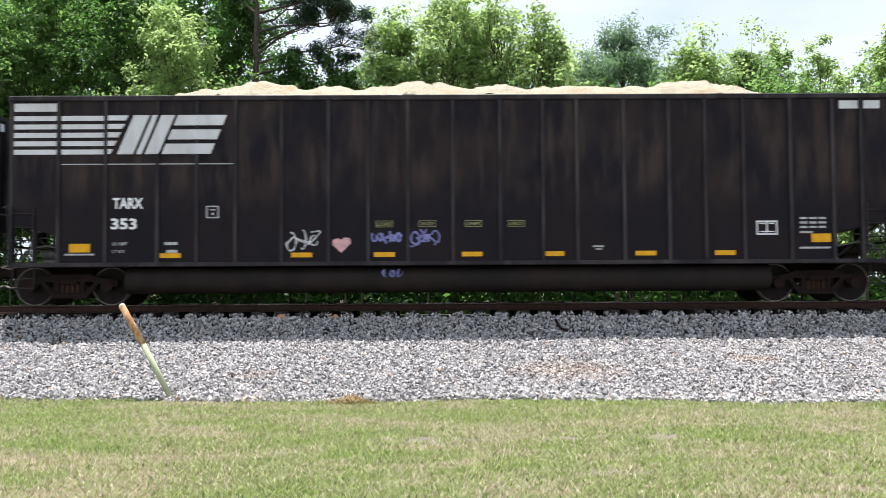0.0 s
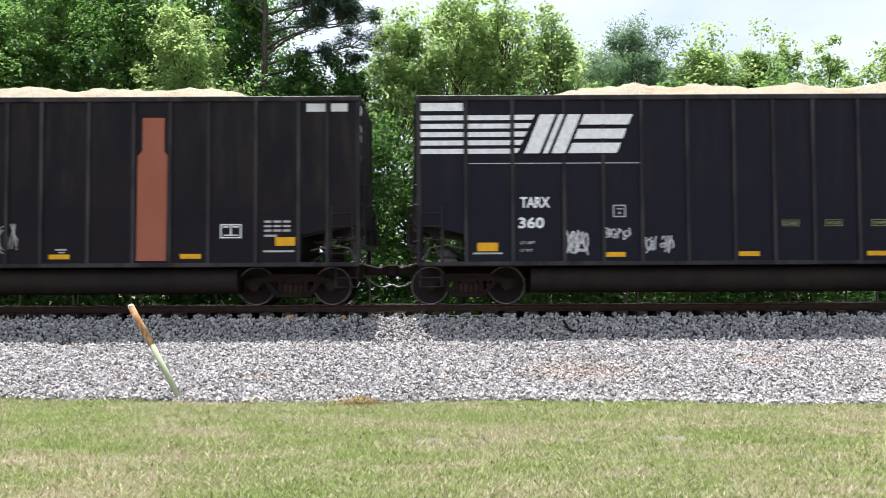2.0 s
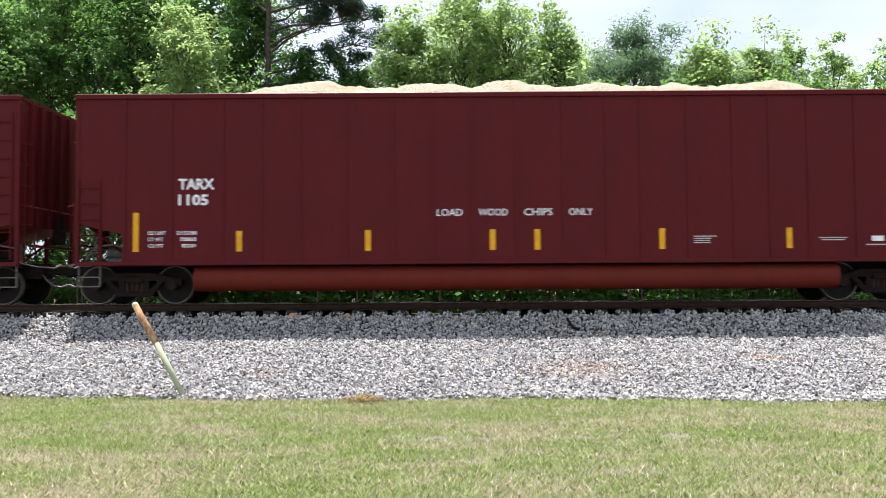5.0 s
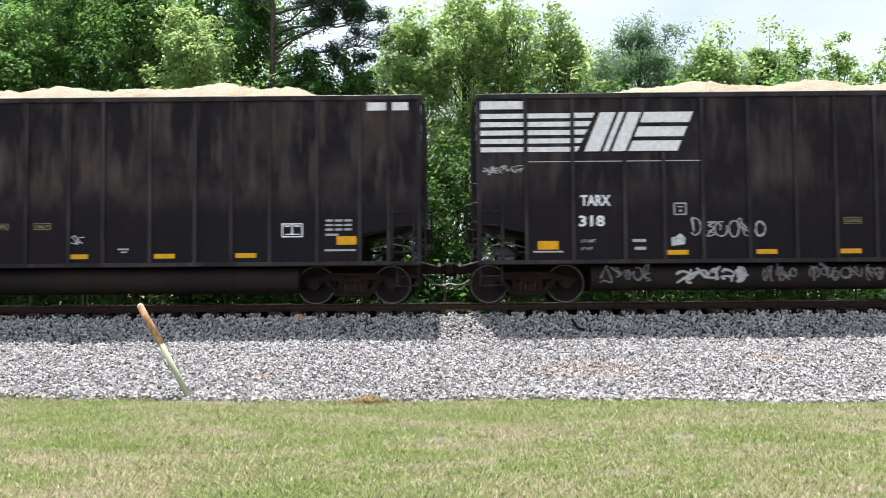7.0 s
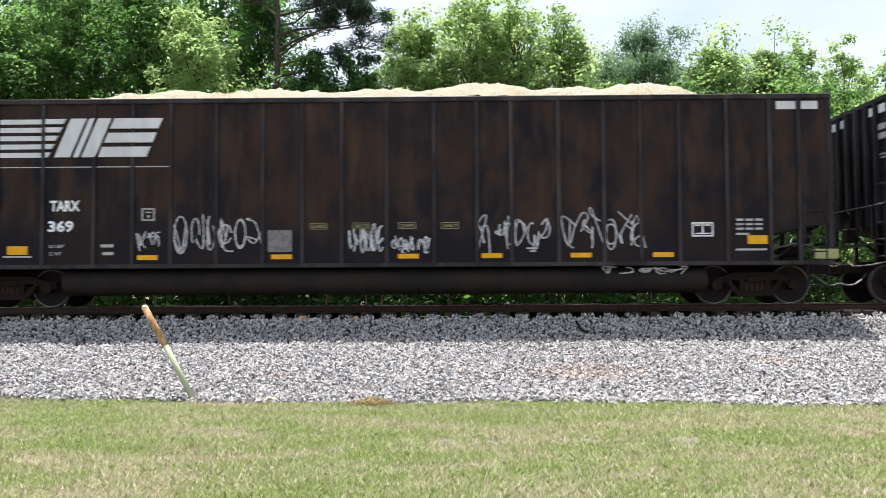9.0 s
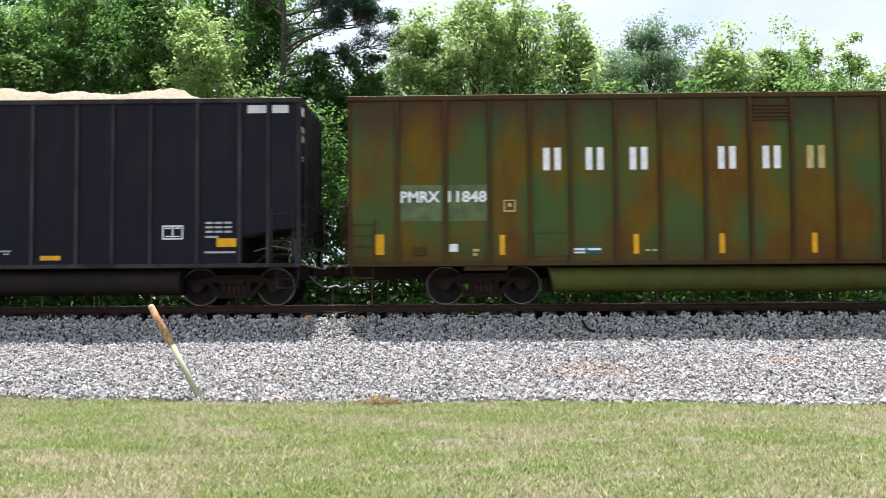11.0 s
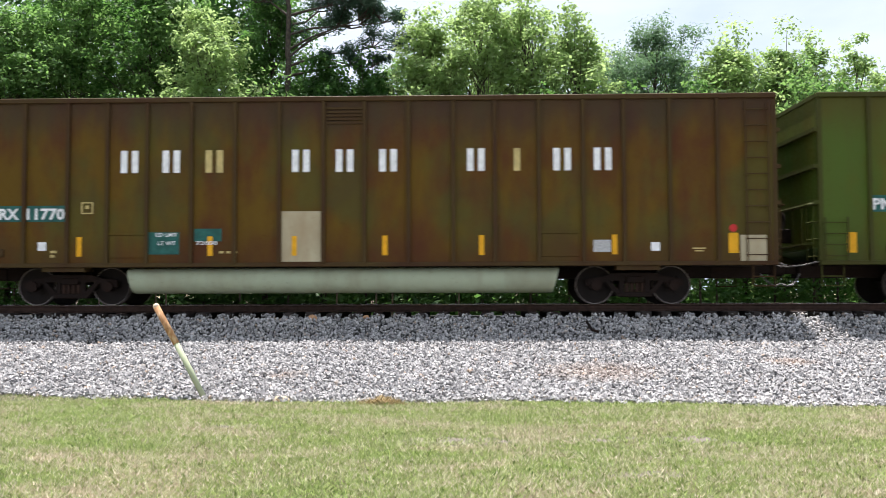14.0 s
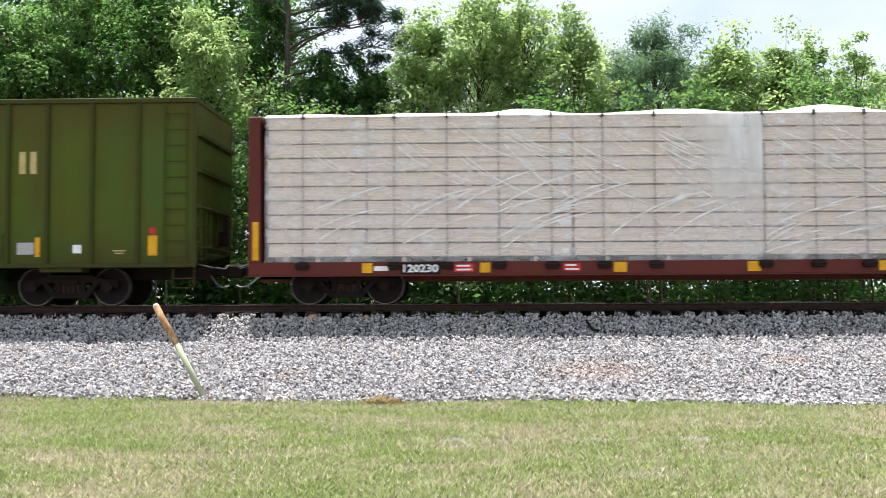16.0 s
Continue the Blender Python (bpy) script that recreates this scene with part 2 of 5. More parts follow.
def lawn_material(name, blades):
    m, n, l, b = nodes_of(name, 0.8)
    p = coords(n, l)
    big = noise_tex(n, l, coords(n, l, (0.7, 1.3, 1)), 0.7, 6, 0.6)
    mid = noise_tex(n, l, p, 4.5, 6, 0.65)
    if blades:
        g = n.new("ShaderNodeNewGeometry")
        rnd = g.outputs["Random Per Island"]
        w2 = n.new("ShaderNodeTexWhiteNoise")
        w2.noise_dimensions = "1D"
        l.new(rnd, w2.inputs["W"])
        hue = w2.outputs["Value"]
        green = blend(n, l, rnd, (0.05, 0.1, 0.01), (0.48, 0.6, 0.2))
        straw = blend(n, l, rnd, (0.2, 0.155, 0.085), (0.84, 0.74, 0.6))
        a1 = n.new("ShaderNodeMath")
        a1.operation = "MULTIPLY_ADD"
        l.new(hue, a1.inputs[0])
        a1.inputs[1].default_value = 0.42
        l.new(big, a1.inputs[2])
        a2 = n.new("ShaderNodeMath")
        a2.operation = "MULTIPLY_ADD"
        l.new(mid, a2.inputs[0])
        a2.inputs[1].default_value = 0.5
        l.new(a1.outputs[0], a2.inputs[2])
        spot = noise_tex(n, l, coords(n, l, (1, 0.7, 0.3)), 26, 3, 0.6)
        a3 = n.new("ShaderNodeMath")
        a3.operation = "MULTIPLY_ADD"
        l.new(spot, a3.inputs[0])
        a3.inputs[1].default_value = 1.1
        l.new(a2.outputs[0], a3.inputs[2])
        tone = n.new("ShaderNodeMapRange")
        l.new(a3.outputs[0], tone.inputs["Value"])
        tone.inputs["From Min"].default_value, tone.inputs["From Max"].default_value = 1.43, 1.73
        tint = blend(n, l, tone.outputs[0], green, straw)
        tint = blend(n, l, 1.0, tint, ramp(n, l, spot, [(0.34, (0.7, 0.72, 0.66)), (0.52, (1, 1, 1))]), "MULTIPLY")
        tr = n.new("ShaderNodeBsdfTranslucent")
        l.new(tint, tr.inputs["Color"])
        l.new(tint, b.inputs["Base Color"])
        sh = n.new("ShaderNodeMixShader")
        sh.inputs[0].default_value = 0.4
        l.new(b.outputs[0], sh.inputs[1])
        l.new(tr.outputs[0], sh.inputs[2])
        l.new(sh.outputs[0], n["Material Output"].inputs["Surface"])
        b.inputs["Roughness"].default_value = 0.55
    else:
        # thatch of green and straw, with a few bare spots of grey earth
        c = blend(n, l, ramp(n, l, big, [(0.4, (0, 0, 0)), (0.62, (1, 1, 1))]), blend(n, l, mid, (0.07, 0.075, 0.03), (0.17, 0.165, 0.075)), blend(n, l, mid, (0.13, 0.105, 0.06), (0.3, 0.245, 0.15)))
        earth = blend(n, l, mid, (0.12, 0.1, 0.08), (0.25, 0.22, 0.185))
        for cx, cy, rx, ry in ((-0.1, 10.65, 0.85, 0.4), (1.6, 10.8, 0.5, 0.34), (2.6, 10.6, 0.6, 0.42), (1.7, 8.7, 0.45, 0.2), (-2.9, 11.6, 0.6, 0.24)):
            vd = n.new("ShaderNodeVectorMath")
            vd.operation = "DISTANCE"
            l.new(coords(n, l, (1 / rx, 1 / ry, 0)), vd.inputs[0])
            vd.inputs[1].default_value = (cx / rx, cy / ry, 0)
            c = blend(n, l, ramp(n, l, vd.outputs["Value"], [(0.75, (1, 1, 1)), (1.0, (0, 0, 0))]), c, earth)
        l.new(c, b.inputs["Base Color"])
        relief(n, l, b, noise_tex(n, l, p, 45, 5), 0.9, 0.03)
    return m


def leaf_material(name, dark, light, glow):
    m, n, l, b = nodes_of(name, 0.5)
    g = n.new("ShaderNodeNewGeometry")
    f = noise_tex(n, l, coords(n, l), 0.7, 3)
    c = blend(n, l, g.outputs["Random Per Island"], dark, light)
    c = blend(n, l, ramp(n, l, f, [(0.35, (0, 0, 0)), (0.65, (0.6,) * 3)]), c, tuple(0.5 * (x + y) * 1.25 for x, y in zip(dark, light)))
    l.new(c, b.inputs["Base Color"])
    tr = n.new("ShaderNodeBsdfTranslucent")
    l.new(blend(n, l, 0.6, c, glow), tr.inputs["Color"])
    sh = n.new("ShaderNodeMixShader")
    sh.inputs[0].default_value = 0.6
    l.new(b.outputs[0], sh.inputs[1])
    l.new(tr.outputs[0], sh.inputs[2])
    l.new(sh.outputs[0], n["Material Output"].inputs["Surface"])
    return m


leaf_mid = leaf_material("leaf_green", (0.03, 0.085, 0.02), (0.15, 0.26, 0.085), (0.28, 0.48, 0.13))
leaf_light = leaf_material("leaf_light_green", (0.065, 0.14, 0.03), (0.29, 0.39, 0.16), (0.53, 0.7, 0.27))
# own deep green of some trees; also paints shade on low and inner leaves
leaf_deep_and_shade = leaf_material("leaf_deep_green_and_shade", (0.018, 0.06, 0.018), (0.085, 0.17, 0.05), (0.14, 0.3, 0.06))
leaf_pine = leaf_material("pine_needle", (0.022, 0.052, 0.034), (0.085, 0.14, 0.09), (0.08, 0.15, 0.08))
leaf_pine_light = leaf_material("pine_needle_light", (0.034, 0.08, 0.044), (0.16, 0.25, 0.15), (0.2, 0.33, 0.15))
bark = plain("bark", (0.075, 0.062, 0.05), 0.9, vary=0.45, scale=9, bump=0.6)
stones_mat, lawn_mat, blade_mat = stone_material(), lawn_material("lawn_soil", False), lawn_material("grass_blade", True)
chips = chip_material()
tie_wood = plain("weathered_tie_timber", (0.034, 0.028, 0.025), 0.9, vary=0.45, scale=7, bump=0.5)


# ---- building tools ----
def link_mesh(name, bm, material, parent=None, label="", smooth=False):
    me = bpy.data.meshes.new(name)
    bm.to_mesh(me)
    bm.free()
    me.materials.append(material)
    if smooth:
        me.shade_smooth()
    ob = new(name, me)
    ob.parent = parent
    return tagged(ob, label)


def part(name, bm, material, parent, label="", smooth=False):
    return link_mesh(name, bm, material, parent, label, smooth)


def share(name, me, parent, m):
    """One more object on a mesh that is there already."""
    ob = new(name, me)
    ob.parent = parent
    ob.matrix_basis = m
    return ob


def thing(name, m, label, category, group="", kind=""):
    ob = new(name)
    ob.empty_display_size = 0.3
    ob.matrix_basis = m
    return tagged(ob, label, category, group, kind)


def box(bm, x0, x1, y0, y1, z0, z1, bevel=0.0):
    r = bmesh.ops.create_cube(bm, size=1, matrix=Matrix.Translation(((x0 + x1) / 2, (y0 + y1) / 2, (z0 + z1) / 2)) @ Matrix.Diagonal((x1 - x0, y1 - y0, z1 - z0, 1)))
    if bevel:
        edges = {e for v in r["verts"] for e in v.link_edges}
        bmesh.ops.bevel(bm, geom=list(edges), offset=bevel, segments=1, affect="EDGES")
    return bm


def slab(bm, outline, y0, y1):
    """A plate with the given outline in x and z, between y0 and y1."""
    a = [bm.verts.new((x, y0, z)) for x, z in outline]
    b = [bm.verts.new((x, y1, z)) for x, z in outline]
    k = len(outline)
    bm.faces.new(a)
    bm.faces.new(b[::-1])
    for i in range(k):
        bm.faces.new((a[i], b[i], b[(i + 1) % k], a[(i + 1) % k]))
    bmesh.ops.recalc_face_normals(bm, faces=bm.faces[:])
    return bm


def bar(bm, p, q, r, sides=6, r2=None):
    """A round bar from p to q."""
    p, q = Vector(p), Vector(q)
    d = q - p
    m = Matrix.Translation((p + q) / 2) @ d.to_track_quat("Z", "Y").to_matrix().to_4x4()
    bmesh.ops.create_cone(bm, cap_ends=True, segments=sides, radius1=r, radius2=r if r2 is None else r2, depth=d.length, matrix=m)
    return bm


def pipe(bm, pts, r, sides=6):
    for a, b in zip(pts, pts[1:]):
        bar(bm, a, b, r, sides)
    return bm


def disc(bm, x, y, z, r, depth, sides=28):
    bmesh.ops.create_cone(bm, cap_ends=True, segments=sides, radius1=r, radius2=r, depth=depth, matrix=pose(x, y, z, 90))
    return bm


def nb():
    return bmesh.new()


def raw_mesh(name, verts, faces_flat, size, material):
    """A mesh of many equal small faces from arrays: size corners to a face."""
    me = bpy.data.meshes.new(name)
    k = len(faces_flat) // size
    me.vertices.add(len(verts))
    me.vertices.foreach_set("co", np.asarray(verts, np.float32).ravel())
    me.loops.add(len(faces_flat))
    me.loops.foreach_set("vertex_index", np.asarray(faces_flat, np.int32))
    me.polygons.add(k)
    me.polygons.foreach_set("loop_start", np.arange(0, k * size, size, dtype=np.int32))
    me.update(calc_edges=True)
    me.materials.append(material)
    return me


TEXTS = {}


def lettering(name, body, x, y, z, height, material, parent, width=None, bold=0.03):
    """Painted letters on a side that faces -y; x, z the lower left corner."""
    if body not in TEXTS:
        cu = bpy.data.curves.new("lettering", "FONT")
        cu.body, cu.size, cu.offset, cu.extrude = body, 1.0, bold, 0.004
        cu.resolution_u = 2
        tmp = new("lettering", cu)
        bpy.context.view_layer.update()
        me = bpy.data.meshes.new_from_object(tmp.evaluated_get(bpy.context.evaluated_depsgraph_get()))
        bpy.data.objects.remove(tmp)
        co = np.array([v.co for v in me.vertices])
        TEXTS[body] = (me, co.min(0), co.max(0))
    src, lo, hi = TEXTS[body]
    sy = height / 0.73
    sx = sy if width is None else width / (hi[0] - lo[0])
    me = src.copy()
    me.transform(Matrix.Translation((x, y, z)) @ Matrix(((sx, 0, 0, 0), (0, 0, 1, 0), (0, sy, 0, 0), (0, 0, 0, 1))) @ Matrix.Translation((-lo[0], 0, 0)))
    me.flip_normals()
    me.materials.clear()
    me.materials.append(material)
    ob = new(name, me)
    ob.parent = parent
    return ob


def patch(name, x0, x1, z0, z1, material, parent, y=None, label="", t=0.006):
    y = SIDE if y is None else y
    return part(name, box(nb(), x0, x1, y - t, y + 0.002, z0, z1), material, parent, label)


def bars(name, rows, material, parent, y):
    """Small stencil lines: rows of x0, x1, z, height in one marking."""
    bm = nb()
    for x0, x1, z, h in rows:
        box(bm, x0, x1, y - 0.006, y + 0.002, z, z + h)
    return tagged(part(name, bm, material, parent), kind="stuff")


def scribble(name, x0, x1, z0, z1, material, parent, seed, loops=5, width=0.035, y=None):
    """Sprayed strokes: a row of quick bent lines, hooks and loops, laid flat on the side."""
    y = SIDE if y is None else y
    rng = random.Random(seed)
    bm = nb()
    depth = 0.004
    cell, hgt = (x1 - x0) / loops, z1 - z0
    for i in range(loops):
        cx, up = x0 + cell * (i + 0.5), rng.uniform(-0.06, 0.1) * hgt
        for stroke in range(rng.choice((2, 2, 3))):
            if rng.random() < 0.35:
                a0, turn, w, h = rng.uniform(0, 6.3), rng.uniform(3.5, 6.6), cell * rng.uniform(0.25, 0.5), hgt * rng.uniform(0.2, 0.46)
                knots = [(cx + w * math.cos(a0 + turn * q / 8), (z0 + z1) / 2 + up + h * math.sin(a0 + turn * q / 8)) for q in range(9)]
            else:
                knots = [(cx + cell * rng.uniform(-0.6, 0.6), z0 + up + hgt * rng.uniform(0.0, 1.0)) for _ in range(4)]
            pts = []
            for q in range(len(knots) - 1):
                a, b = Vector(knots[max(q - 1, 0)]), Vector(knots[q])
                c, d = Vector(knots[q + 1]), Vector(knots[min(q + 2, len(knots) - 1)])
                for s in range(4):
                    t = s / 4
                    pts.append(0.5 * (2 * b + (c - a) * t + (2 * a - 5 * b + 4 * c - d) * t * t + (3 * b - a - 3 * c + d) * t ** 3))
            pts.append(Vector(knots[-1]))
            depth += 0.0003
            prev, k = None, len(pts) - 1
            for s in range(k + 1):
                q = pts[min(s + 1, k)] - pts[max(s - 1, 0)]
                q = Vector((-q.y, q.x)).normalized() * width * 0.33 * rng.uniform(0.7, 1.15)
                pair = [bm.verts.new((pts[s].x + q.x, y - depth, pts[s].y + q.y)), bm.verts.new((pts[s].x - q.x, y - depth, pts[s].y - q.y))]
                if prev:
                    bm.faces.new((prev[0], prev[1], pair[1], pair[0]))
                prev = pair
    return tagged(part(name, bm, material, parent), kind="stuff")


# ---- ground, ballast, track ----
PROFILE = ((-400, -1.45), (2, -1.43), (13.4, -1.40), (14.15, -1.39), (17.4, -1.05), (19.7, -0.84), (20.0, -0.76), (20.95, -0.37), (21.15, -0.335),
           (24.6, -0.335), (26.5, -0.75), (30, -1.0), (60, -1.0), (900, -1.0))
TRACK_Y = 22.6


def ground_z(x, y):
    ys, zs = zip(*PROFILE)
    z = np.interp(y, ys, zs)
    return z + 0.025 * np.sin(0.9 * x + 0.4 * y) * np.sin(0.55 * y + 1.3) * (np.asarray(y) < 20)


def ground():
    xs = np.concatenate([[-900, -300, -120, -60, -35], np.arange(-24, 24.1, 0.6), [35, 60, 120, 300, 900]])
    ys = np.concatenate([[-400, -100, -30, -8, 0], np.arange(4, 30.1, 0.25), [34, 40, 50, 70, 120, 300, 900]])
    X, Y = np.meshgrid(xs, ys)
    V = np.stack([X, Y, ground_z(X, Y) - 0.012 * (Y > 14.0) * (Y < 27)], -1).reshape(-1, 3)
    w = len(xs)
    i = (np.arange(len(ys) - 1)[:, None] * w + np.arange(w - 1)[None]).ravel()
    F = np.stack([i, i + 1, i + w + 1, i + w], 1).ravel()
    me = raw_mesh("ground", V, F, 4, lawn_mat)
    me.shade_smooth()
    tagged(new("ground", me), "patchy mown lawn running to the ballast bank", "ground", kind="structure")


def toe(x):
    """Where the lawn ends and the ballast begins."""
    return 14.0 + 0.12 * np.sin(x * 0.8 + 1.0) + 0.08 * np.sin(2.3 * x) - 0.06 * x


def ballast():
    rng = np.random.default_rng(3)
    base = np.array([(1, 0, 0), (-1, 0, 0), (0, 1, 0), (0, -1, 0), (0, 0, 1), (0, 0, -1)], float)
    tri = np.array([(0, 2, 4), (2, 1, 4), (1, 3, 4), (3, 0, 4), (2, 0, 5), (1, 2, 5), (3, 1, 5), (0, 3, 5)])
    k = 92000
    y = 13.2 + rng.random(k) ** 0.95 * 8.6
    x = (rng.random(k) * 2 - 1) * (y * 0.5 + 1.0)
    keep = (y > toe(x) - 0.12 * rng.random(k) ** 2)
    # the shoulder stops at the tie ends and fills the cribs between them
    crib = np.abs(((x + 0.26) / 0.52) % 1 - 0.5) < 0.24
    keep &= (y < 21.12) | crib & (y < 21.75)
    x, y = x[keep], y[keep]
    k = len(x)
    r = 0.022 + 0.024 * rng.random(k) ** 1.5
    z = ground_z(x, y) + r * 0.2 + 0.062 * rng.random(k) ** 1.5 + np.where((y > 21.16) & crib[keep], 0.05, 0)
    jit = 1 + 0.38 * (rng.random((k, 6, 1)) - 0.5) + 0.5 * (rng.random((k, 6, 3)) - 0.5)
    sq = 0.6 + 0.7 * rng.random((k, 1, 3))
    a = rng.random(k) * 6.283
    co, si = np.cos(a)[:, None], np.sin(a)[:, None]
    p = base[None] * jit * sq * r[:, None, None]
    tilt = rng.random(k)[:, None] * 1.4 - 0.7
    px, py, pz = p[..., 0], p[..., 1], p[..., 2]
    py, pz = py * np.cos(tilt) - pz * np.sin(tilt), py * np.sin(tilt) + pz * np.cos(tilt)
    px, py = px * co - py * si, px * si + py * co
    V = np.stack([px + x[:, None], py + y[:, None], pz + z[:, None]], -1).reshape(-1, 3)
    F = (tri[None] + (np.arange(k) * 6)[:, None, None]).ravel()
    me = raw_mesh("ballast", V, F, 3, stones_mat)
    me.shade_flat()
    tagged(new("ballast", me), "loose pale grey crushed stone ballast beside the track", "gravel", kind="stuff")
    # the bed under the loose stones, and the far shoulder, darkened for gap shade
    xs, ys = np.arange(-40, 40.1, 0.4), np.concatenate([np.arange(14.25, 21.2, 0.2), [22, 23, 24, 24.6, 25.5, 26.5, 27.2]])
    X, Y = np.meshgrid(xs, ys)
    Z = ground_z(X, Y) - 0.004
    V = np.stack([X, Y, Z], -1).reshape(-1, 3)
    w = len(xs)
    i = (np.arange(len(ys) - 1)[:, None] * w + np.arange(w - 1)[None]).ravel()
    me = raw_mesh("ballast_bed", V, np.stack([i, i + 1, i + w + 1, i + w], 1).ravel(), 4, bed_shade_mat)
    tagged(new("ballast_bed", me), "crushed stone bed under the track, coloured dark for gap shade", "gravel bed", kind="structure")


def bed_shade_material():
    m, n, l, b = nodes_of("ballast_bed", 0.9)
    v = n.new("ShaderNodeTexVoronoi")
    v.inputs["Scale"].default_value = 20
    l.new(coords(n, l), v.inputs["Vector"])
    # shade between stones painted in: cells go near black towards their edges
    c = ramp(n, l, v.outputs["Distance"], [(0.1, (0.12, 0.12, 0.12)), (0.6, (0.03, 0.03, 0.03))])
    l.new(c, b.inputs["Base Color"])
    relief(n, l, b, v.outputs["Distance"], 1.0, 0.05)
    return m


bed_shade_mat = bed_shade_material()


def grass():
    rng = np.random.default_rng(5)
    k = 330000
    y = np.sqrt(rng.random(k) * (14.8 ** 2 - 6.8 ** 2) + 6.8 ** 2)
    x = (rng.random(k) * 2 - 1) * (y * 0.5 + 0.5)
    keep = y < toe(x) + 0.22 * rng.random(k) ** 3
    # bare earth spots in the lawn
    for cx, cy, rx, ry in ((-0.2, 10.7, 0.65, 0.24), (0.1, 10.55, 0.4, 0.14), (1.6, 10.8, 0.36, 0.2), (2.55, 10.65, 0.42, 0.3), (2.85, 10.4, 0.2, 0.14), (1.7, 8.7, 0.35, 0.12), (-2.9, 11.6, 0.5, 0.14), (-4.3, 11.0, 0.6, 0.12)):
        d = (((x - cx) / rx) ** 2 + ((y - cy) / ry) ** 2) * (1 + 0.5 * np.sin(9 * x + 2 * cx) * np.sin(13 * y + 5 * x) + 0.35 * np.sin(23 * x - 17 * y))
        keep &= rng.random(k) < np.clip(0.04 + 0.9 * (d - 0.65), 0.04, 1)
    x, y = x[keep], y[keep]
    # thicker tufts here and there
    many = 13000
    cy = np.sqrt(rng.random(many) * (14.0 ** 2 - 6.8 ** 2) + 6.8 ** 2)
    cx = (rng.random(many) * 2 - 1) * (cy * 0.5 + 0.5)
    bare = len(x)
    x = np.concatenate([x, (cx[:, None] + 0.035 * rng.normal(size=(many, 16))).ravel()])
    y = np.concatenate([y, (cy[:, None] + 0.035 * rng.normal(size=(many, 16))).ravel()])
    k = len(x)
    z = ground_z(x, y) - 0.005
    lush = 0.5 + 0.5 * np.sin(0.7 * x + 1.7) * np.sin(1.1 * y + 0.6 * x)
    h = (0.012 + 0.03 * rng.random(k) ** 1.8) * (0.75 + 0.6 * lush) * np.where(y > toe(x) - 0.5, 1.35, 1.0)
    h[bare:] = (0.018 + 0.04 * rng.random((many, 1)) ** 2 + 0.018 * rng.random((many, 16))).ravel()
    w = 0.0042 + 0.0048 * rng.random(k)
    a, b = rng.random(k) * 6.283, rng.random(k) * 6.283
    lean = h * (0.4 + 1.3 * rng.random(k))
    V = np.empty((k, 3, 3))
    V[:, 0] = np.stack([x - np.cos(a) * w, y - np.sin(a) * w, z], 1)
    V[:, 1] = np.stack([x + np.cos(a) * w, y + np.sin(a) * w, z], 1)
    V[:, 2] = np.stack([x + np.cos(b) * lean, y + np.sin(b) * lean, z + h], 1)
    tagged(new("grass", raw_mesh("grass", V.reshape(-1, 3), np.arange(3 * k), 3, blade_mat)), "short mown grass, green mixed with straw", "grass", kind="stuff")


def track():
    tr = thing("railway_track", pose(0, TRACK_Y, 0), "rusty steel rails on dark timber ties in ballast", "railway track", kind="structure")
    prof = [(-0.075, -0.17), (0.075, -0.17), (0.075, -0.155), (0.012, -0.13), (0.012, -0.045), (0.036, -0.03), (0.036, -0.006), (0.03, -0.002), (-0.03, -0.002), (-0.036, -0.006), (-0.036, -0.03), (-0.012, -0.045), (-0.012, -0.13), (-0.075, -0.155)]
    for y in (-0.755, 0.755):
        bm = nb()
        a = [bm.verts.new((-150, y + p, z)) for p, z in prof]
        b = [bm.verts.new((150, y + p, z)) for p, z in prof]
        for i in range(len(prof)):
            bm.faces.new((a[i], b[i], b[(i + 1) % len(prof)], a[(i + 1) % len(prof)]))
        bmesh.ops.recalc_face_normals(bm, faces=bm.faces[:])
        rail = part("rail", bm, rail_rust, tr, "rusty steel rail")
        part("rail_head", box(nb(), -150, 150, y - 0.026, y + 0.026, -0.004, 0.0), rail_top_steel, rail, "polished rail head")
    first = part("tie", box(nb(), -0.115, 0.115, -1.3, 1.3, -0.35, -0.172, 0.012), tie_wood, tr)
    first.matrix_basis = pose(-17.16, 0, 0)
    plate = nb()
    box(plate, -0.09, 0.09, -0.9, -0.62, -0.174, -0.158)
    plate_first = part("tie_plate", plate, rail_rust, first)
    rng = random.Random(4)
    for i in range(1, 67):
        t = share("tie", first.data, tr, pose(-17.16 + 0.52 * i + rng.uniform(-0.02, 0.02), rng.uniform(-0.13, 0.09), rng.uniform(-0.03, 0.004), 0, 0, rng.uniform(-1.5, 1.5)))
        share("tie_plate", plate_first.data, t, pose(0, 0, 0))


# ---- rail cars ----
SIDE = -1.6
SPEED = 17.35
WHEEL_R = 0.457
WHEELSETS = []
RIBS = (1.14, 2.23, 3.43, 4.34, 5.24, 6.31, 7.40, 8.32, 9.25, 10.3, 11.4, 12.4, 13.2, 14.3, 15.35, 16.2, 17.1, 18.2, 19.2, 19.87)
BAY_RIBS = (1.15, 2.27, 3.3, 4.24, 5.18, 6.23, 7.26, 8.3, 9.34, 10.3, 11.33, 12.38, 13.35, 14.37, 15.4, 16.34, 17.4, 18.5)
BASE = {}


def base_mesh(key, bm, material, smooth=False):
    me = bpy.data.meshes.new(key)
    bm.to_mesh(me)
    bm.free()
    me.materials.append(material)
    BASE[key] = me


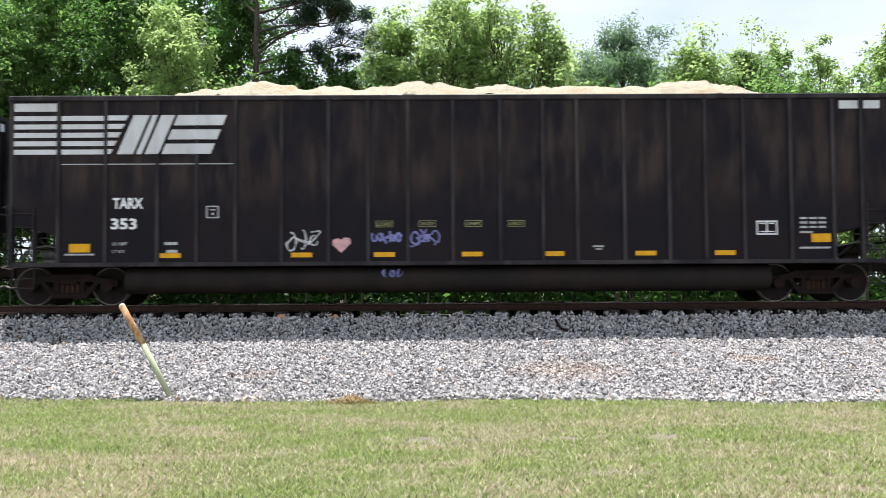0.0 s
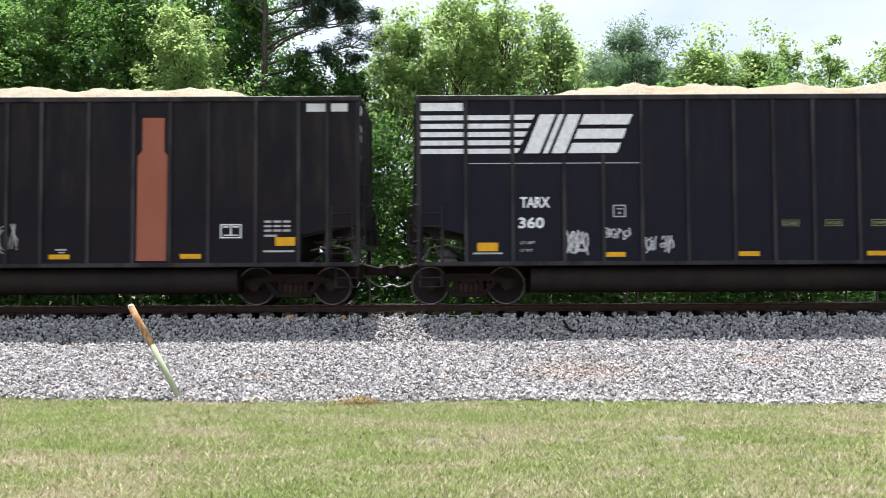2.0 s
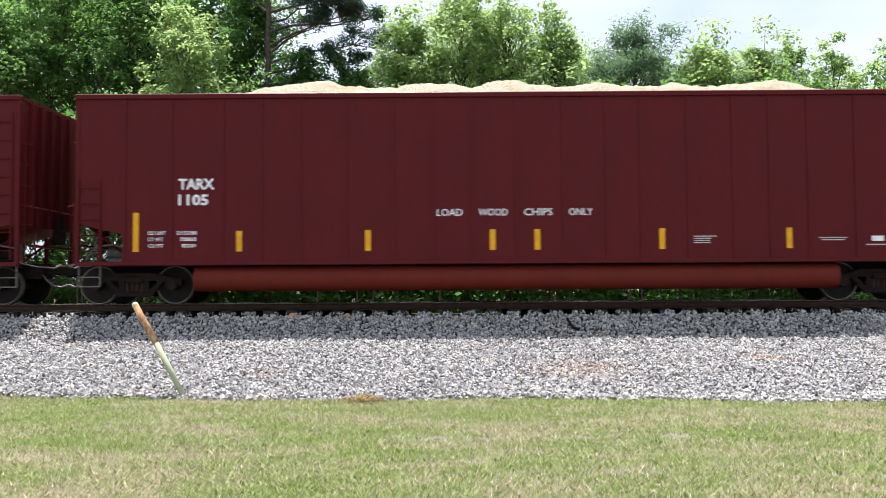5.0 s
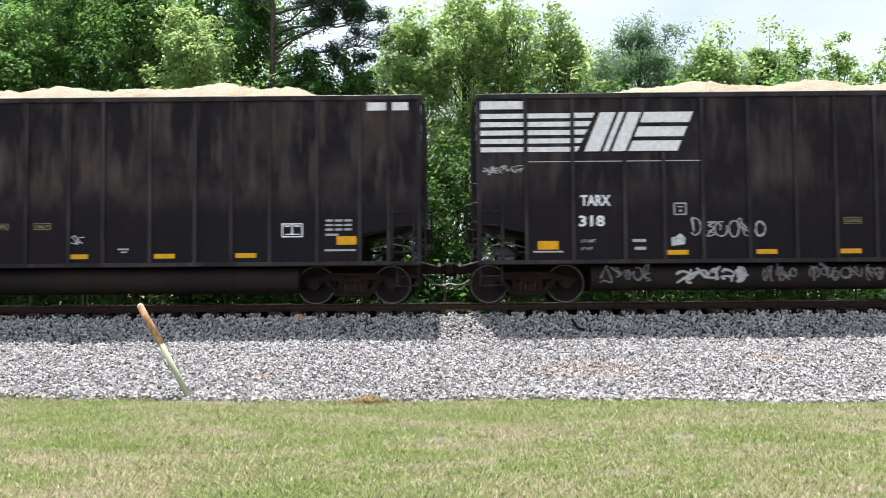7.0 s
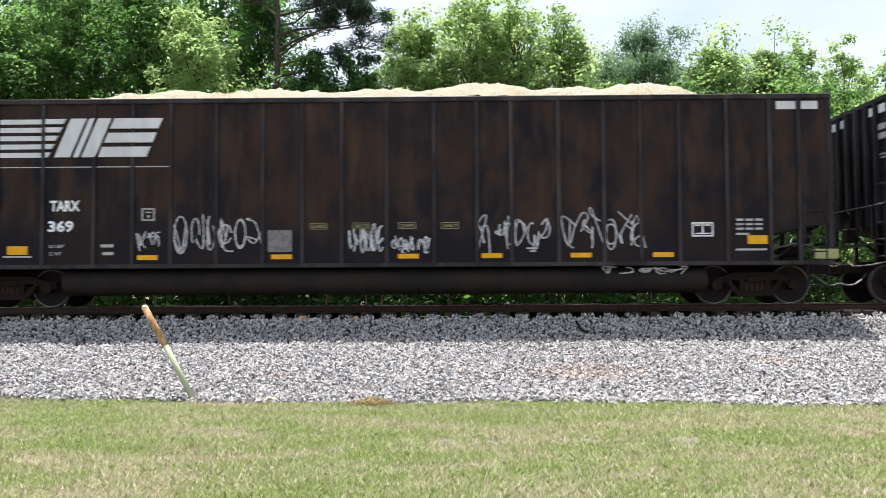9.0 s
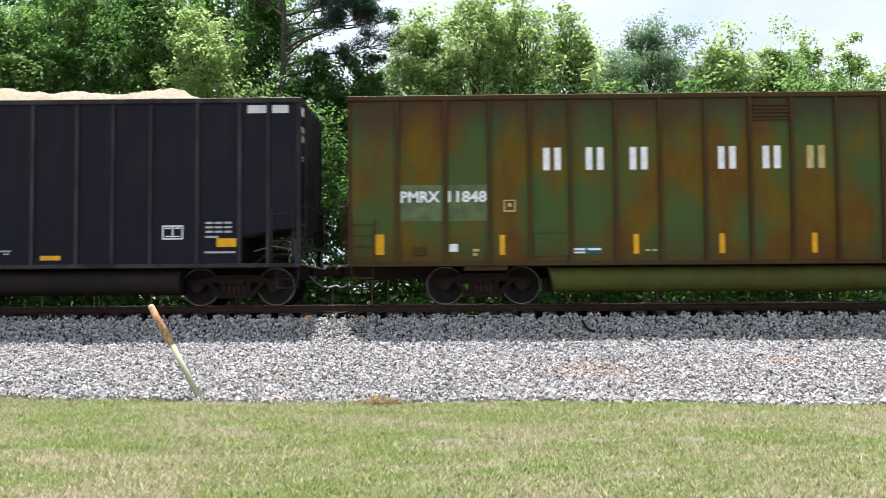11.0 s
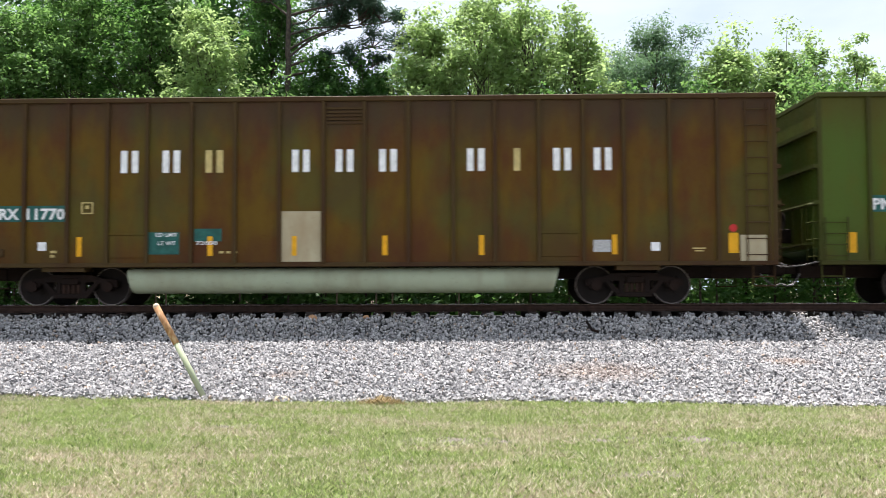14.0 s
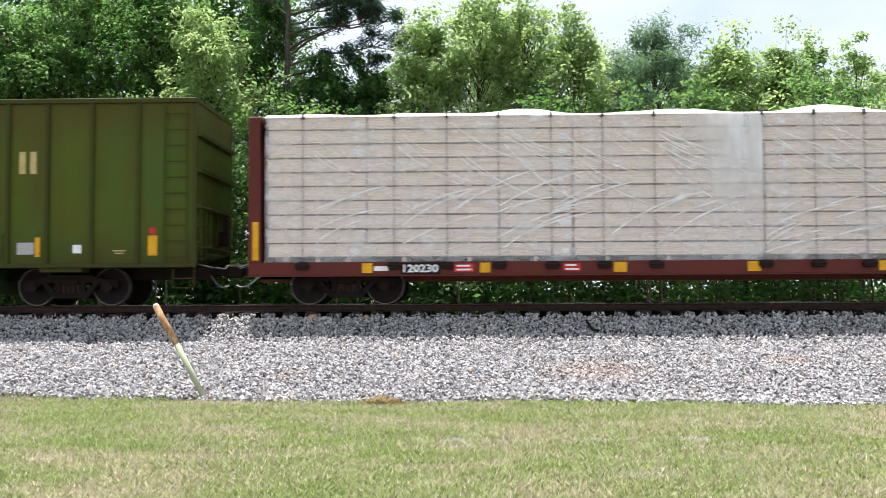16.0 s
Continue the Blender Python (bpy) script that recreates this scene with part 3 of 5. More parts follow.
def truck_meshes():
    bm = nb()
    y0, y1 = -0.06, 0.06
    slab(bm, [(-1.14, 0.60), (-0.72, 0.66), (-0.5, 0.74), (0.5, 0.74), (0.72, 0.66), (1.14, 0.60), (1.14, 0.44), (0.76, 0.44), (0.7, 0.56), (-0.7, 0.56), (-0.76, 0.44), (-1.14, 0.44)], y0, y1)
    for d in (-1, 1):
        slab(bm, [(d * 0.72, 0.57), (d * 0.60, 0.57), (d * 0.30, 0.27), (d * 0.42, 0.2)], y0 + 0.01, y1 - 0.01)
        box(bm, d * 0.3 - 0.055, d * 0.3 + 0.055, y0 + 0.01, y1 - 0.01, 0.27, 0.58)
    box(bm, -0.42, 0.42, y0, y1, 0.17, 0.29, 0.02)
    base_mesh("side_frame", bm, steel_dark)
    base_mesh("bearing_cap", disc(nb(), 0, 0, 0, 0.13, 0.2, 14), steel_dark)
    bm = nb()
    bmesh.ops.create_cone(bm, cap_ends=True, segments=8, radius1=0.045, radius2=0.045, depth=0.22)
    for q in range(5):
        bmesh.ops.create_cone(bm, cap_ends=True, segments=8, radius1=0.056, radius2=0.056, depth=0.02, matrix=Matrix.Translation((0, 0, -0.09 + 0.045 * q)))
    base_mesh("spring", bm, rail_rust)
    base_mesh("bolster", box(nb(), -0.2, 0.2, -1.1, 1.1, 0.5, 0.66, 0.02), steel_dark)
    base_mesh("axle", bar(nb(), (0, -1.0, 0), (0, 1.0, 0), 0.08, 10), wheel_steel)
    bm = nb()
    disc(bm, 0, -0.04, 0, WHEEL_R - 0.022, 0.05, 30)
    disc(bm, 0, 0.05, 0, WHEEL_R + 0.022, 0.03, 30)
    disc(bm, 0, -0.09, 0, 0.12, 0.06, 12)
    for a in range(3):
        box(bm, 0.2 * math.cos(a * 2.1) - 0.03, 0.2 * math.cos(a * 2.1) + 0.03, -0.075, -0.06, 0.2 * math.sin(a * 2.1) - 0.03, 0.2 * math.sin(a * 2.1) + 0.03)
    base_mesh("wheel", bm, wheel_steel)
    bm = nb()
    ring = []
    for i in range(36):
        a = i * math.tau / 36
        ring.append([bm.verts.new((q * math.cos(a), y, q * math.sin(a))) for q, y in ((WHEEL_R - 0.026, -0.066), (WHEEL_R - 0.022, -0.085), (WHEEL_R - 0.006, -0.09), (WHEEL_R, -0.08), (WHEEL_R, 0.04))])
    for i in range(36):
        for j in range(4):
            bm.faces.new((ring[i][j], ring[i][j + 1], ring[(i + 1) % 36][j + 1], ring[(i + 1) % 36][j]))
    bmesh.ops.recalc_face_normals(bm, faces=bm.faces[:])
    base_mesh("rim", bm, tread_steel)


def truck(car, cx, lead):
    """A two-axle truck: side frames with bearing caps and springs, bolster, and two turning wheelsets."""
    if not BASE:
        truck_meshes()
    for s in (-1, 1):
        sf = share("side_frame", BASE["side_frame"], car, pose(cx, s, 0))
        for d in (-0.915, 0.915):
            share("bearing_cap", BASE["bearing_cap"], sf, pose(d, s * 0.03, WHEEL_R))
        for d in (-0.18, -0.06, 0.06, 0.18):
            share("spring", BASE["spring"], sf, pose(d, 0, 0.4))
    share("bolster", BASE["bolster"], car, pose(cx, 0, 0))
    for d in (-0.915, 0.915):
        w = share("wheelset", BASE["axle"], car, pose(cx + d, 0, WHEEL_R))
        for turn, y in ((0, -0.74), (180, 0.74)):
            share("wheel", BASE["wheel"], w, pose(0, y, 0, 0, 0, turn))
            tagged(share("rim", BASE["rim"], w, pose(0, y, 0, 0, 0, turn)), "worn shiny wheel rim")
        WHEELSETS.append((w, cx + d, lead))


def couplers(car, length, ext):
    for e, s in ((0.0, -1), (length, 1)):
        bm = nb()
        box(bm, min(e, e + s * ext), max(e, e + s * ext), -0.09, 0.09, 0.72, 0.95, 0.02)
        box(bm, e + s * ext - 0.14, e + s * ext + 0.14, -0.2, 0.16, 0.66, 1.0, 0.05)
        box(bm, min(e, e - s * 1.2), max(e, e - s * 1.2), -0.3, 0.3, 0.62, 1.0)
        part("coupler", bm, steel_dark, car)
        bm = nb()
        pts = [(e + s * ext * q, -0.28 - 0.12 * math.sin(q * 3), 0.72 - 0.3 * math.sin(min(1, q) * 2.2)) for q in (0, 0.25, 0.5, 0.75, 1.0)]
        part("brake_hose", pipe(bm, pts, 0.02), hose_grey, car, "worn grey brake hose")
        bm = nb()
        pipe(bm, [(e - s * 0.02, SIDE + 0.2, 0.98), (e + s * 0.3, SIDE + 0.35, 0.9), (e + s * 0.42, -0.55, 0.88), (e + s * 0.4, -0.2, 0.98)], 0.016)
        part("uncoupling_lever", bm, hose_grey, car, "bent steel uncoupling lever")


def ladder(car, x0, x1, y, z0, z1, steps, mat, out):
    bm = nb()
    for x in (x0, x1):
        bar(bm, (x, y - out, z0), (x, y - out, z1), 0.02, 5)
    for i in range(steps):
        z = z0 + (z1 - z0) * (i + 0.5) / steps
        pipe(bm, [(x0, y, z), (x0, y - out, z), (x1, y - out, z), (x1, y, z)], 0.014, 5)
    return part("ladder", bm, mat, car)


def end_irons(car, e, s, mat, zs):
    """Rungs and platform rail on a car's end face."""
    bm = nb()
    for z in zs:
        pipe(bm, [(e, -1.5, z), (e + s * 0.1, -1.5, z), (e + s * 0.1, -1.08, z), (e, -1.08, z)], 0.014, 5)
    for y in (-1.5, -1.08):
        bar(bm, (e + s * 0.1, y, zs[0] - 0.1), (e + s * 0.1, y, zs[-1] + 0.1), 0.012, 5)
    part("end_ladder", bm, mat, car)
    bm = nb()
    pipe(bm, [(e, -1.45, 2.35), (e + s * 0.22, -1.45, 2.3), (e + s * 0.22, 1.45, 2.3), (e, 1.45, 2.35)], 0.018, 5)
    for y in (-1.1, -0.5, 0.5, 1.1):
        bar(bm, (e + s * 0.22, y, 2.3), (e + s * 0.22, y, 1.4), 0.014, 5)
    part("hand_rail", bm, mat, car)
    part("end_platform", box(nb(), min(e, e + s * 0.24), max(e, e + s * 0.24), -1.15, 1.15, 1.38, 1.42), mat, car)
    bm = nb()
    disc_m = pose(e + s * 0.2, 0.35, 2.0, 0, 90)
    bmesh.ops.create_cone(bm, cap_ends=True, segments=18, radius1=0.28, radius2=0.28, depth=0.03, matrix=disc_m)
    box(bm, min(e, e + s * 0.25), max(e, e + s * 0.25), 0.2, 0.5, 1.5, 1.85, 0.02)
    part("hand_brake", bm, steel_dark, car)


def load(car, length, seed, rise):
    """Heaped wood chips, in mounds along the car."""
    rng = random.Random(seed)
    mounds = []
    x = rng.uniform(2.6, 3.6)
    while x < length - 2.0:
        mounds.append((x, rng.uniform(0.55, 1.0) * rise, rng.uniform(0.9, 1.6), rng.uniform(-0.5, 0.3)))
        x += rng.uniform(1.7, 2.9)
    kx, ky = 200, 20
    V, F = [], []
    for i in range(kx + 1):
        u = 0.12 + (length - 0.24) * i / kx
        for j in range(ky + 1):
            v = -1.48 + 2.96 * j / ky
            top = max(h * math.exp(-abs((u - c) / w) ** 1.5) * (1 - 0.35 * abs(v - o) / 1.5) for c, h, w, o in mounds)
            ends = min(1, max(0, (u - 1.5) / 2.5), max(0, (length - 1.1 - u) / 2.2))
            rim = 1 - (abs(v) / 1.5) ** 2.2
            z = 4.66 + (0.53 + top) * ends * (0.3 + 0.7 * rim) - 0.1 * (1 - ends) + 0.09 * noise.noise((u * 2.2, v * 2.5, seed)) + 0.06 * noise.noise((u * 8, v * 8, seed)) + 0.035 * noise.noise((u * 19, v * 15, seed))
            V.append((u, v, z))
    for i in range(kx):
        for j in range(ky):
            a = i * (ky + 1) + j
            F += [a, a + ky + 1, a + ky + 2, a + 1]
    me = raw_mesh("chip_load", V, F, 4, chips)
    me.shade_smooth()
    ob = new("chip_load", me)
    ob.parent = car
    tagged(ob, "heaped pale wood chips")


def gondola_shell(car, length, mat, rib_mat, ribs, rib_out, top, notch, belly, belly_mat, belly_in=0.12):
    """High-sided body: panels between the ribs, open corner pockets at the ends, top chord, sill and the sunken belly."""
    edges = [0.0, *ribs, length]
    for s in (-1, 1):
        for a, b in zip(edges, edges[1:]):
            y = s * 1.6
            za = zb = 1.0
            if notch and b < 1.3:
                za, zb = 1.9, 1.63
            elif notch and a > length - 1.5:
                za, zb = (1.63 + 0.27 * (q - length + 1.42) / 1.42 for q in (a, b))
            part("side_panel", slab(nb(), [(a, za), (b, zb), (b, top - 0.12), (a, top - 0.12)], min(y, y - s * 0.05), max(y, y - s * 0.05)), mat, car)
        if notch:
            for x in (0.58, length - 0.75):
                part("pocket_post", box(nb(), x - 0.04, x + 0.04, min(y, y - s * 0.08), max(y, y - s * 0.08), 0.98, 1.75), rib_mat, car)
        for x in ribs:
            z0 = 0.98
            y = s * 1.6
            part("rib", slab(nb(), [(x - 0.04, z0), (x + 0.04, z0), (x + 0.04, top - 0.12), (x - 0.04, top - 0.12)], min(y, y + s * rib_out), max(y, y + s * rib_out)), rib_mat, car)
        for e in (0.04, length - 0.04):
            y = s * 1.6
            part("corner_post", box(nb(), e - 0.05, e + 0.05, min(y - s * 0.12, y + s * 0.012), max(y - s * 0.12, y + s * 0.012), 0.98, top - 0.1), rib_mat, car)
        y = s * 1.6
        part("top_chord", box(nb(), -0.02, length + 0.02, min(y - s * 0.1, y + s * 0.06), max(y - s * 0.1, y + s * 0.06), top - 0.12, top, 0.015), rib_mat, car)
        part("side_sill", box(nb(), 0, length, min(y - s * 0.1, y + s * 0.05), max(y - s * 0.1, y + s * 0.05), 0.9, 1.0, 0.012), rib_mat, car)
    for e, s in ((0.0, 1), (length, -1)):
        bm = nb()
        z0 = 1.86 if notch else 1.3
        box(bm, min(e, e + s * 0.05), max(e, e + s * 0.05), -1.56, 1.56, z0, top - 0.06)
        part("end_wall", bm, mat, car)
        for z in () if notch else (2.3, 3.15, 4.0):
            part("end_rib", box(nb(), min(e, e - s * 0.1), max(e, e - s * 0.1), -1.58, 1.58, z, z + 0.09), rib_mat, car)
        for y in (-1.05, -0.55, 0, 0.55, 1.05) if notch else ():
            part("end_rib", box(nb(), min(e, e - s * 0.09), max(e, e - s * 0.09), y - 0.05, y + 0.05, z0, top - 0.1), rib_mat, car)
        if notch and rib_mat is rib_black:
            for y in (-1.5, -1.0, 0.62, 1.12):
                part("white_plate", box(nb(), min(e, e - s * 0.008), max(e, e - s * 0.008), y, y + 0.36, 4.5, 4.7), mark_white, car)
            bm = nb()
            for r in range(2):
                for q in range(3):
                    box(bm, min(e, e - s * 0.008), max(e, e - s * 0.008), -1.46 + 0.13 * q, -1.36 + 0.13 * q, 4.1 - 0.22 * r, 4.24 - 0.22 * r)
            box(bm, min(e, e - s * 0.008), max(e, e - s * 0.008), -1.46, -1.15, 3.5, 3.53)
            box(bm, min(e, e - s * 0.008), max(e, e - s * 0.008), -1.46, -1.2, 3.42, 3.45)
            tagged(part("stencil", bm, mark_grey, car), kind="stuff")
        part("end_chord", box(nb(), min(e - s * 0.03, e + s * 0.08), max(e - s * 0.03, e + s * 0.08), -1.48, 1.48, top - 0.1, top - 0.005), rib_mat, car)
        if notch:
            # the hopper end slopes over an open pocket that holds the brake gear
            part("slope_sheet", slab(nb(), [(e + s * 0.04, 1.92), (e + s * 0.04, 1.87), (e + s * 1.36, 1.58), (e + s * 1.4, 0.98), (e + s * 1.44, 0.98), (e + s * 1.44, 1.63)], -1.5, 1.5), belly_mat, car)
            bm = nb()
            bar(bm, (e + s * 0.45, -0.75, 1.22), (e + s * 0.95, -0.75, 1.22), 0.13, 12)
            bar(bm, (e + s * 0.95, -0.75, 1.22), (e + s * 1.3, -0.75, 1.22), 0.03, 6)
            box(bm, min(e + s * 0.5, e + s * 0.9), max(e + s * 0.5, e + s * 0.9), -0.85, -0.65, 0.97, 1.1)
            part("brake_cylinder", bm, hose_grey if s > 0 else steel_dark, car)
            bm = nb()
            pipe(bm, [(e + s * 0.1, -1.2, 1.05), (e + s * 0.3, -1.15, 1.35), (e + s * 0.7, -1.2, 1.42), (e + s * 1.2, -1.1, 1.3)], 0.022)
            pipe(bm, [(e + s * 0.2, -1.0, 1.0), (e + s * 0.25, -0.95, 1.6), (e + s * 0.6, -0.9, 1.62)], 0.018)
            part("brake_pipe", bm, hose_grey, car, "worn grey brake pipe")
            for y in (-1.0, 1.0):
                bm = nb()
                bar(bm, (e + s * 0.1, y, 1.85), (e + s * 1.2, y, 1.0), 0.035, 6)
                part("pocket_brace", bm, rib_mat, car)
        else:
            part("slope_sheet", slab(nb(), [(e + s * 0.04, z0 + 0.02), (e + s * 0.04, z0 - 0.03), (e + s * 0.9, 0.98), (e + s * 0.9, 1.03)], -1.5, 1.5), belly_mat, car)
        # hanging steps under the corners
        for y in (-1.52, 1.52):
            bm = nb()
            x0, x1 = e + s * 0.06, e + s * 0.56
            pipe(bm, [(x0, y, 0.92), (x0, y, 0.42), (x1, y, 0.42), (x1, y, 0.92)], 0.016, 5)
            bar(bm, (x0, y, 0.64), (x1, y, 0.64), 0.016, 5)
            part("hanging_step", bm, hose_grey if rib_mat is paint_red else rib_mat, car)
    part("underframe", box(nb(), 0.3, length - 0.3, -1.4, 1.4, 0.9, 0.975), steel_dark, car)
    part("center_sill", box(nb(), 0.2, length - 0.2, -0.25, 0.25, 0.62, 0.9), steel_dark, car)
    b0, b1, bz, sl = belly
    y0 = 1.6 - belly_in
    half = (0.9 - bz) / 2
    prof = [(y0 - 0.34 + 0.36 * math.cos(radians(q)) ** 0.7, bz + half + half * math.sin(radians(q))) for q in (90, 70, 50, 30, 12, -6, -24, -42, -58, -74, -90)]
    for s in (-1, 1):
        bm = nb()
        a, b = [], []
        for y, z in prof:
            q = sl * (0.9 - z) / (0.9 - bz)
            a.append(bm.verts.new((b0 + q, s * y, z)))
            b.append(bm.verts.new((b1 - q, s * y, z)))
        for i in range(len(prof) - 1):
            bm.faces.new((a[i], b[i], b[i + 1], a[i + 1]))
        for e in (a, b):
            bm.faces.new([bm.verts.new(v.co) for v in e])
        bmesh.ops.recalc_face_normals(bm, faces=bm.faces[:])
        part("belly_side", bm, belly_mat, car, "", True)
    bm = nb()
    box(bm, b0 + sl + 0.02, b1 - sl - 0.02, 0.32 - y0, y0 - 0.32, bz, bz + 0.04)
    for x in (b0 + 0.06 + sl * 0.5, b1 - 0.1 - sl * 0.5):
        box(bm, x, x + 0.05, 0.32 - y0, y0 - 0.32, bz + 0.02, 0.9)
    part("belly_floor", bm, belly_mat, car)


def black_car(lead, number, paint, seed, logo=mark_white, extras=None, label_bits="clean", strips=(3.5, 6.54, 8.46, 10.5, 12.4, 14.55, 16.4)):
    L = 20.62
    car = thing("wood_chip_gondola", pose(lead, TRACK_Y, 0), f"black railway gondola, {label_bits}, heaped with wood chips", "rail car", "black gondolas in the train")
    gondola_shell(car, L, paint, rib_black, RIBS, 0.045, 4.89, True, (2.65, 17.75, 0.27, 0.0), belly_black)
    load(car, L, seed, 0.33)
    truck(car, 1.2, lead)
    truck(car, 18.98, lead)
    couplers(car, L, 0.66)
    for e, s in ((0.0, -1), (L, 1)):
        end_irons(car, e, s, rib_black, (1.1, 1.5, 1.9, 2.35, 2.8))
        x = 0.08 if s < 0 else L - 0.66
        ladder(car, x, x + 0.5, SIDE + 0.03, 1.05, 2.3, 4, rib_black, 0.07)
    # white plates and stripes at the top of the end panels
    patch("white_plate", 0.06, 1.08, 4.53, 4.72, logo, car)
    for x0, x1 in ((L - 1.24, L - 0.75), (L - 0.66, L - 0.28)):
        patch("white_plate", x0, x1, 4.53, 4.72, logo, car)
    for i in range(5):
        z = 4.31 - 0.197 * i
        for x0, x1 in ((0.03, 1.09), (1.19, 2.18)):
            patch("stripe", x0, x1, z, z + 0.115, logo, car)
        part("stripe", slab(nb(), [(2.28, z), (2.72 - 0.09 * i - 0.03, z), (2.72 - 0.09 * i + 0.04, z + 0.115), (2.28, z + 0.115)], SIDE - 0.05, SIDE + 0.002), logo, car)
    # the emblem: slanted blocks and bands of the same mass
    za, zb, y0, y1 = 3.52, 4.43, SIDE - 0.052, SIDE + 0.002
    def leant(pts):
        return [(x + (z - za) * 0.42, z) for x, z in pts]
    for x0, x1 in ((2.5, 2.86), (2.94, 3.06), (3.14, 3.45)):
        part("emblem", slab(nb(), leant([(x0, za), (x1, za), (x1, zb), (x0, zb)]), y0, y1), logo, car, "white painted emblem of slanted blocks")
    for z0, z1 in ((za, za + 0.24), (za + 0.34, za + 0.57), (za + 0.67, zb)):
        part("emblem", slab(nb(), leant([(3.53, z0), (4.66, z0), (4.66, z1), (3.53, z1)]), y0, y1), logo, car, "white painted emblem of slanted bands")
    bars("pin_line", [(1.2, 5.2, 3.28, 0.022)], mark_grey, car, SIDE)
    # marks and numbers
    lettering("lettering", "TARX", 2.4, SIDE - 0.006, 2.26, 0.25, mark_white, car, 0.7)
    lettering("lettering", number, 2.36, SIDE - 0.006, 1.78, 0.25, mark_white, car, 0.6)
    lettering("lettering", "LD LMT", 2.4, SIDE - 0.004, 1.4, 0.075, mark_grey, car, 0.34, 0.01)
    lettering("lettering", "LT WT", 2.4, SIDE - 0.004, 1.22, 0.075, mark_grey, car, 0.28, 0.01)
    bars("stencil", [(3.6, 3.9, 1.4, 0.07), (3.65, 3.9, 1.22, 0.07)], mark_grey, car, SIDE)
    bm = nb()
    for x0, x1, z0, z1 in ((4.56, 4.86, 2.02, 2.05), (4.56, 4.86, 2.28, 2.31), (4.56, 4.59, 2.02, 2.31), (4.83, 4.86, 2.02, 2.31), (4.65, 4.78, 2.2, 2.23), (4.69, 4.74, 2.09, 2.15)):
        box(bm, x0, x1, SIDE - 0.006, SIDE + 0.002, z0, z1)
    part("symbol", bm, mark_grey, car)
    bm = nb()
    for x0, x1, z0, z1 in ((17.38, 17.87, 1.57, 1.6), (17.38, 17.87, 1.87, 1.9), (17.38, 17.41, 1.57, 1.9), (17.84, 17.87, 1.57, 1.9), (17.61, 17.64, 1.62, 1.88), (17.45, 17.58, 1.82, 1.85), (17.67, 17.8, 1.82, 1.85), (17.46, 17.8, 1.63, 1.655)):
        box(bm, x0, x1, SIDE - 0.006, SIDE + 0.002, z0, z1)
    part("service_box", bm, mark_white, car)
    bars("stencil", [(18.4 + 0.22 * c, 18.4 + 0.22 * c + 0.17, 1.93 - 0.105 * r, 0.05) for r in range(3) for c in range(3)] + [(18.4, 18.7, 1.6, 0.05), (18.38, 19.1, 1.24, 0.045), (0.9 + 0.4, 1.98, 1.17, 0.04)], mark_grey, car, SIDE)
    patch("reflector", 1.4, 1.88, 1.24, 1.44, yellow, car)
    patch("reflector", 18.66, 19.12, 1.39, 1.59, yellow, car)
    for x in strips:
        patch("reflector", x, x + 0.48, 1.1, 1.21, yellow, car)
    for x, word in ((8.5, "LOAD"), (9.5, "WOOD"), (10.57, "CHIPS"), (11.57, "ONLY")):
        plate = patch("dull_plate", x, x + 0.4, 1.79, 1.94, yellow_plate, car)
        patch("plate_field", x + 0.012, x + 0.388, 1.802, 1.928, paint, plate, SIDE - 0.005)
        lettering("lettering", word, x + 0.04, SIDE - 0.013, 1.825, 0.08, yellow_plate, plate, 0.32, 0.01)
    bars("stencil", [(13.55, 13.8, 1.3, 0.04), (13.62, 13.76, 1.24, 0.03)], mark_grey, car, SIDE)
    if extras:
        extras(car)
    return car


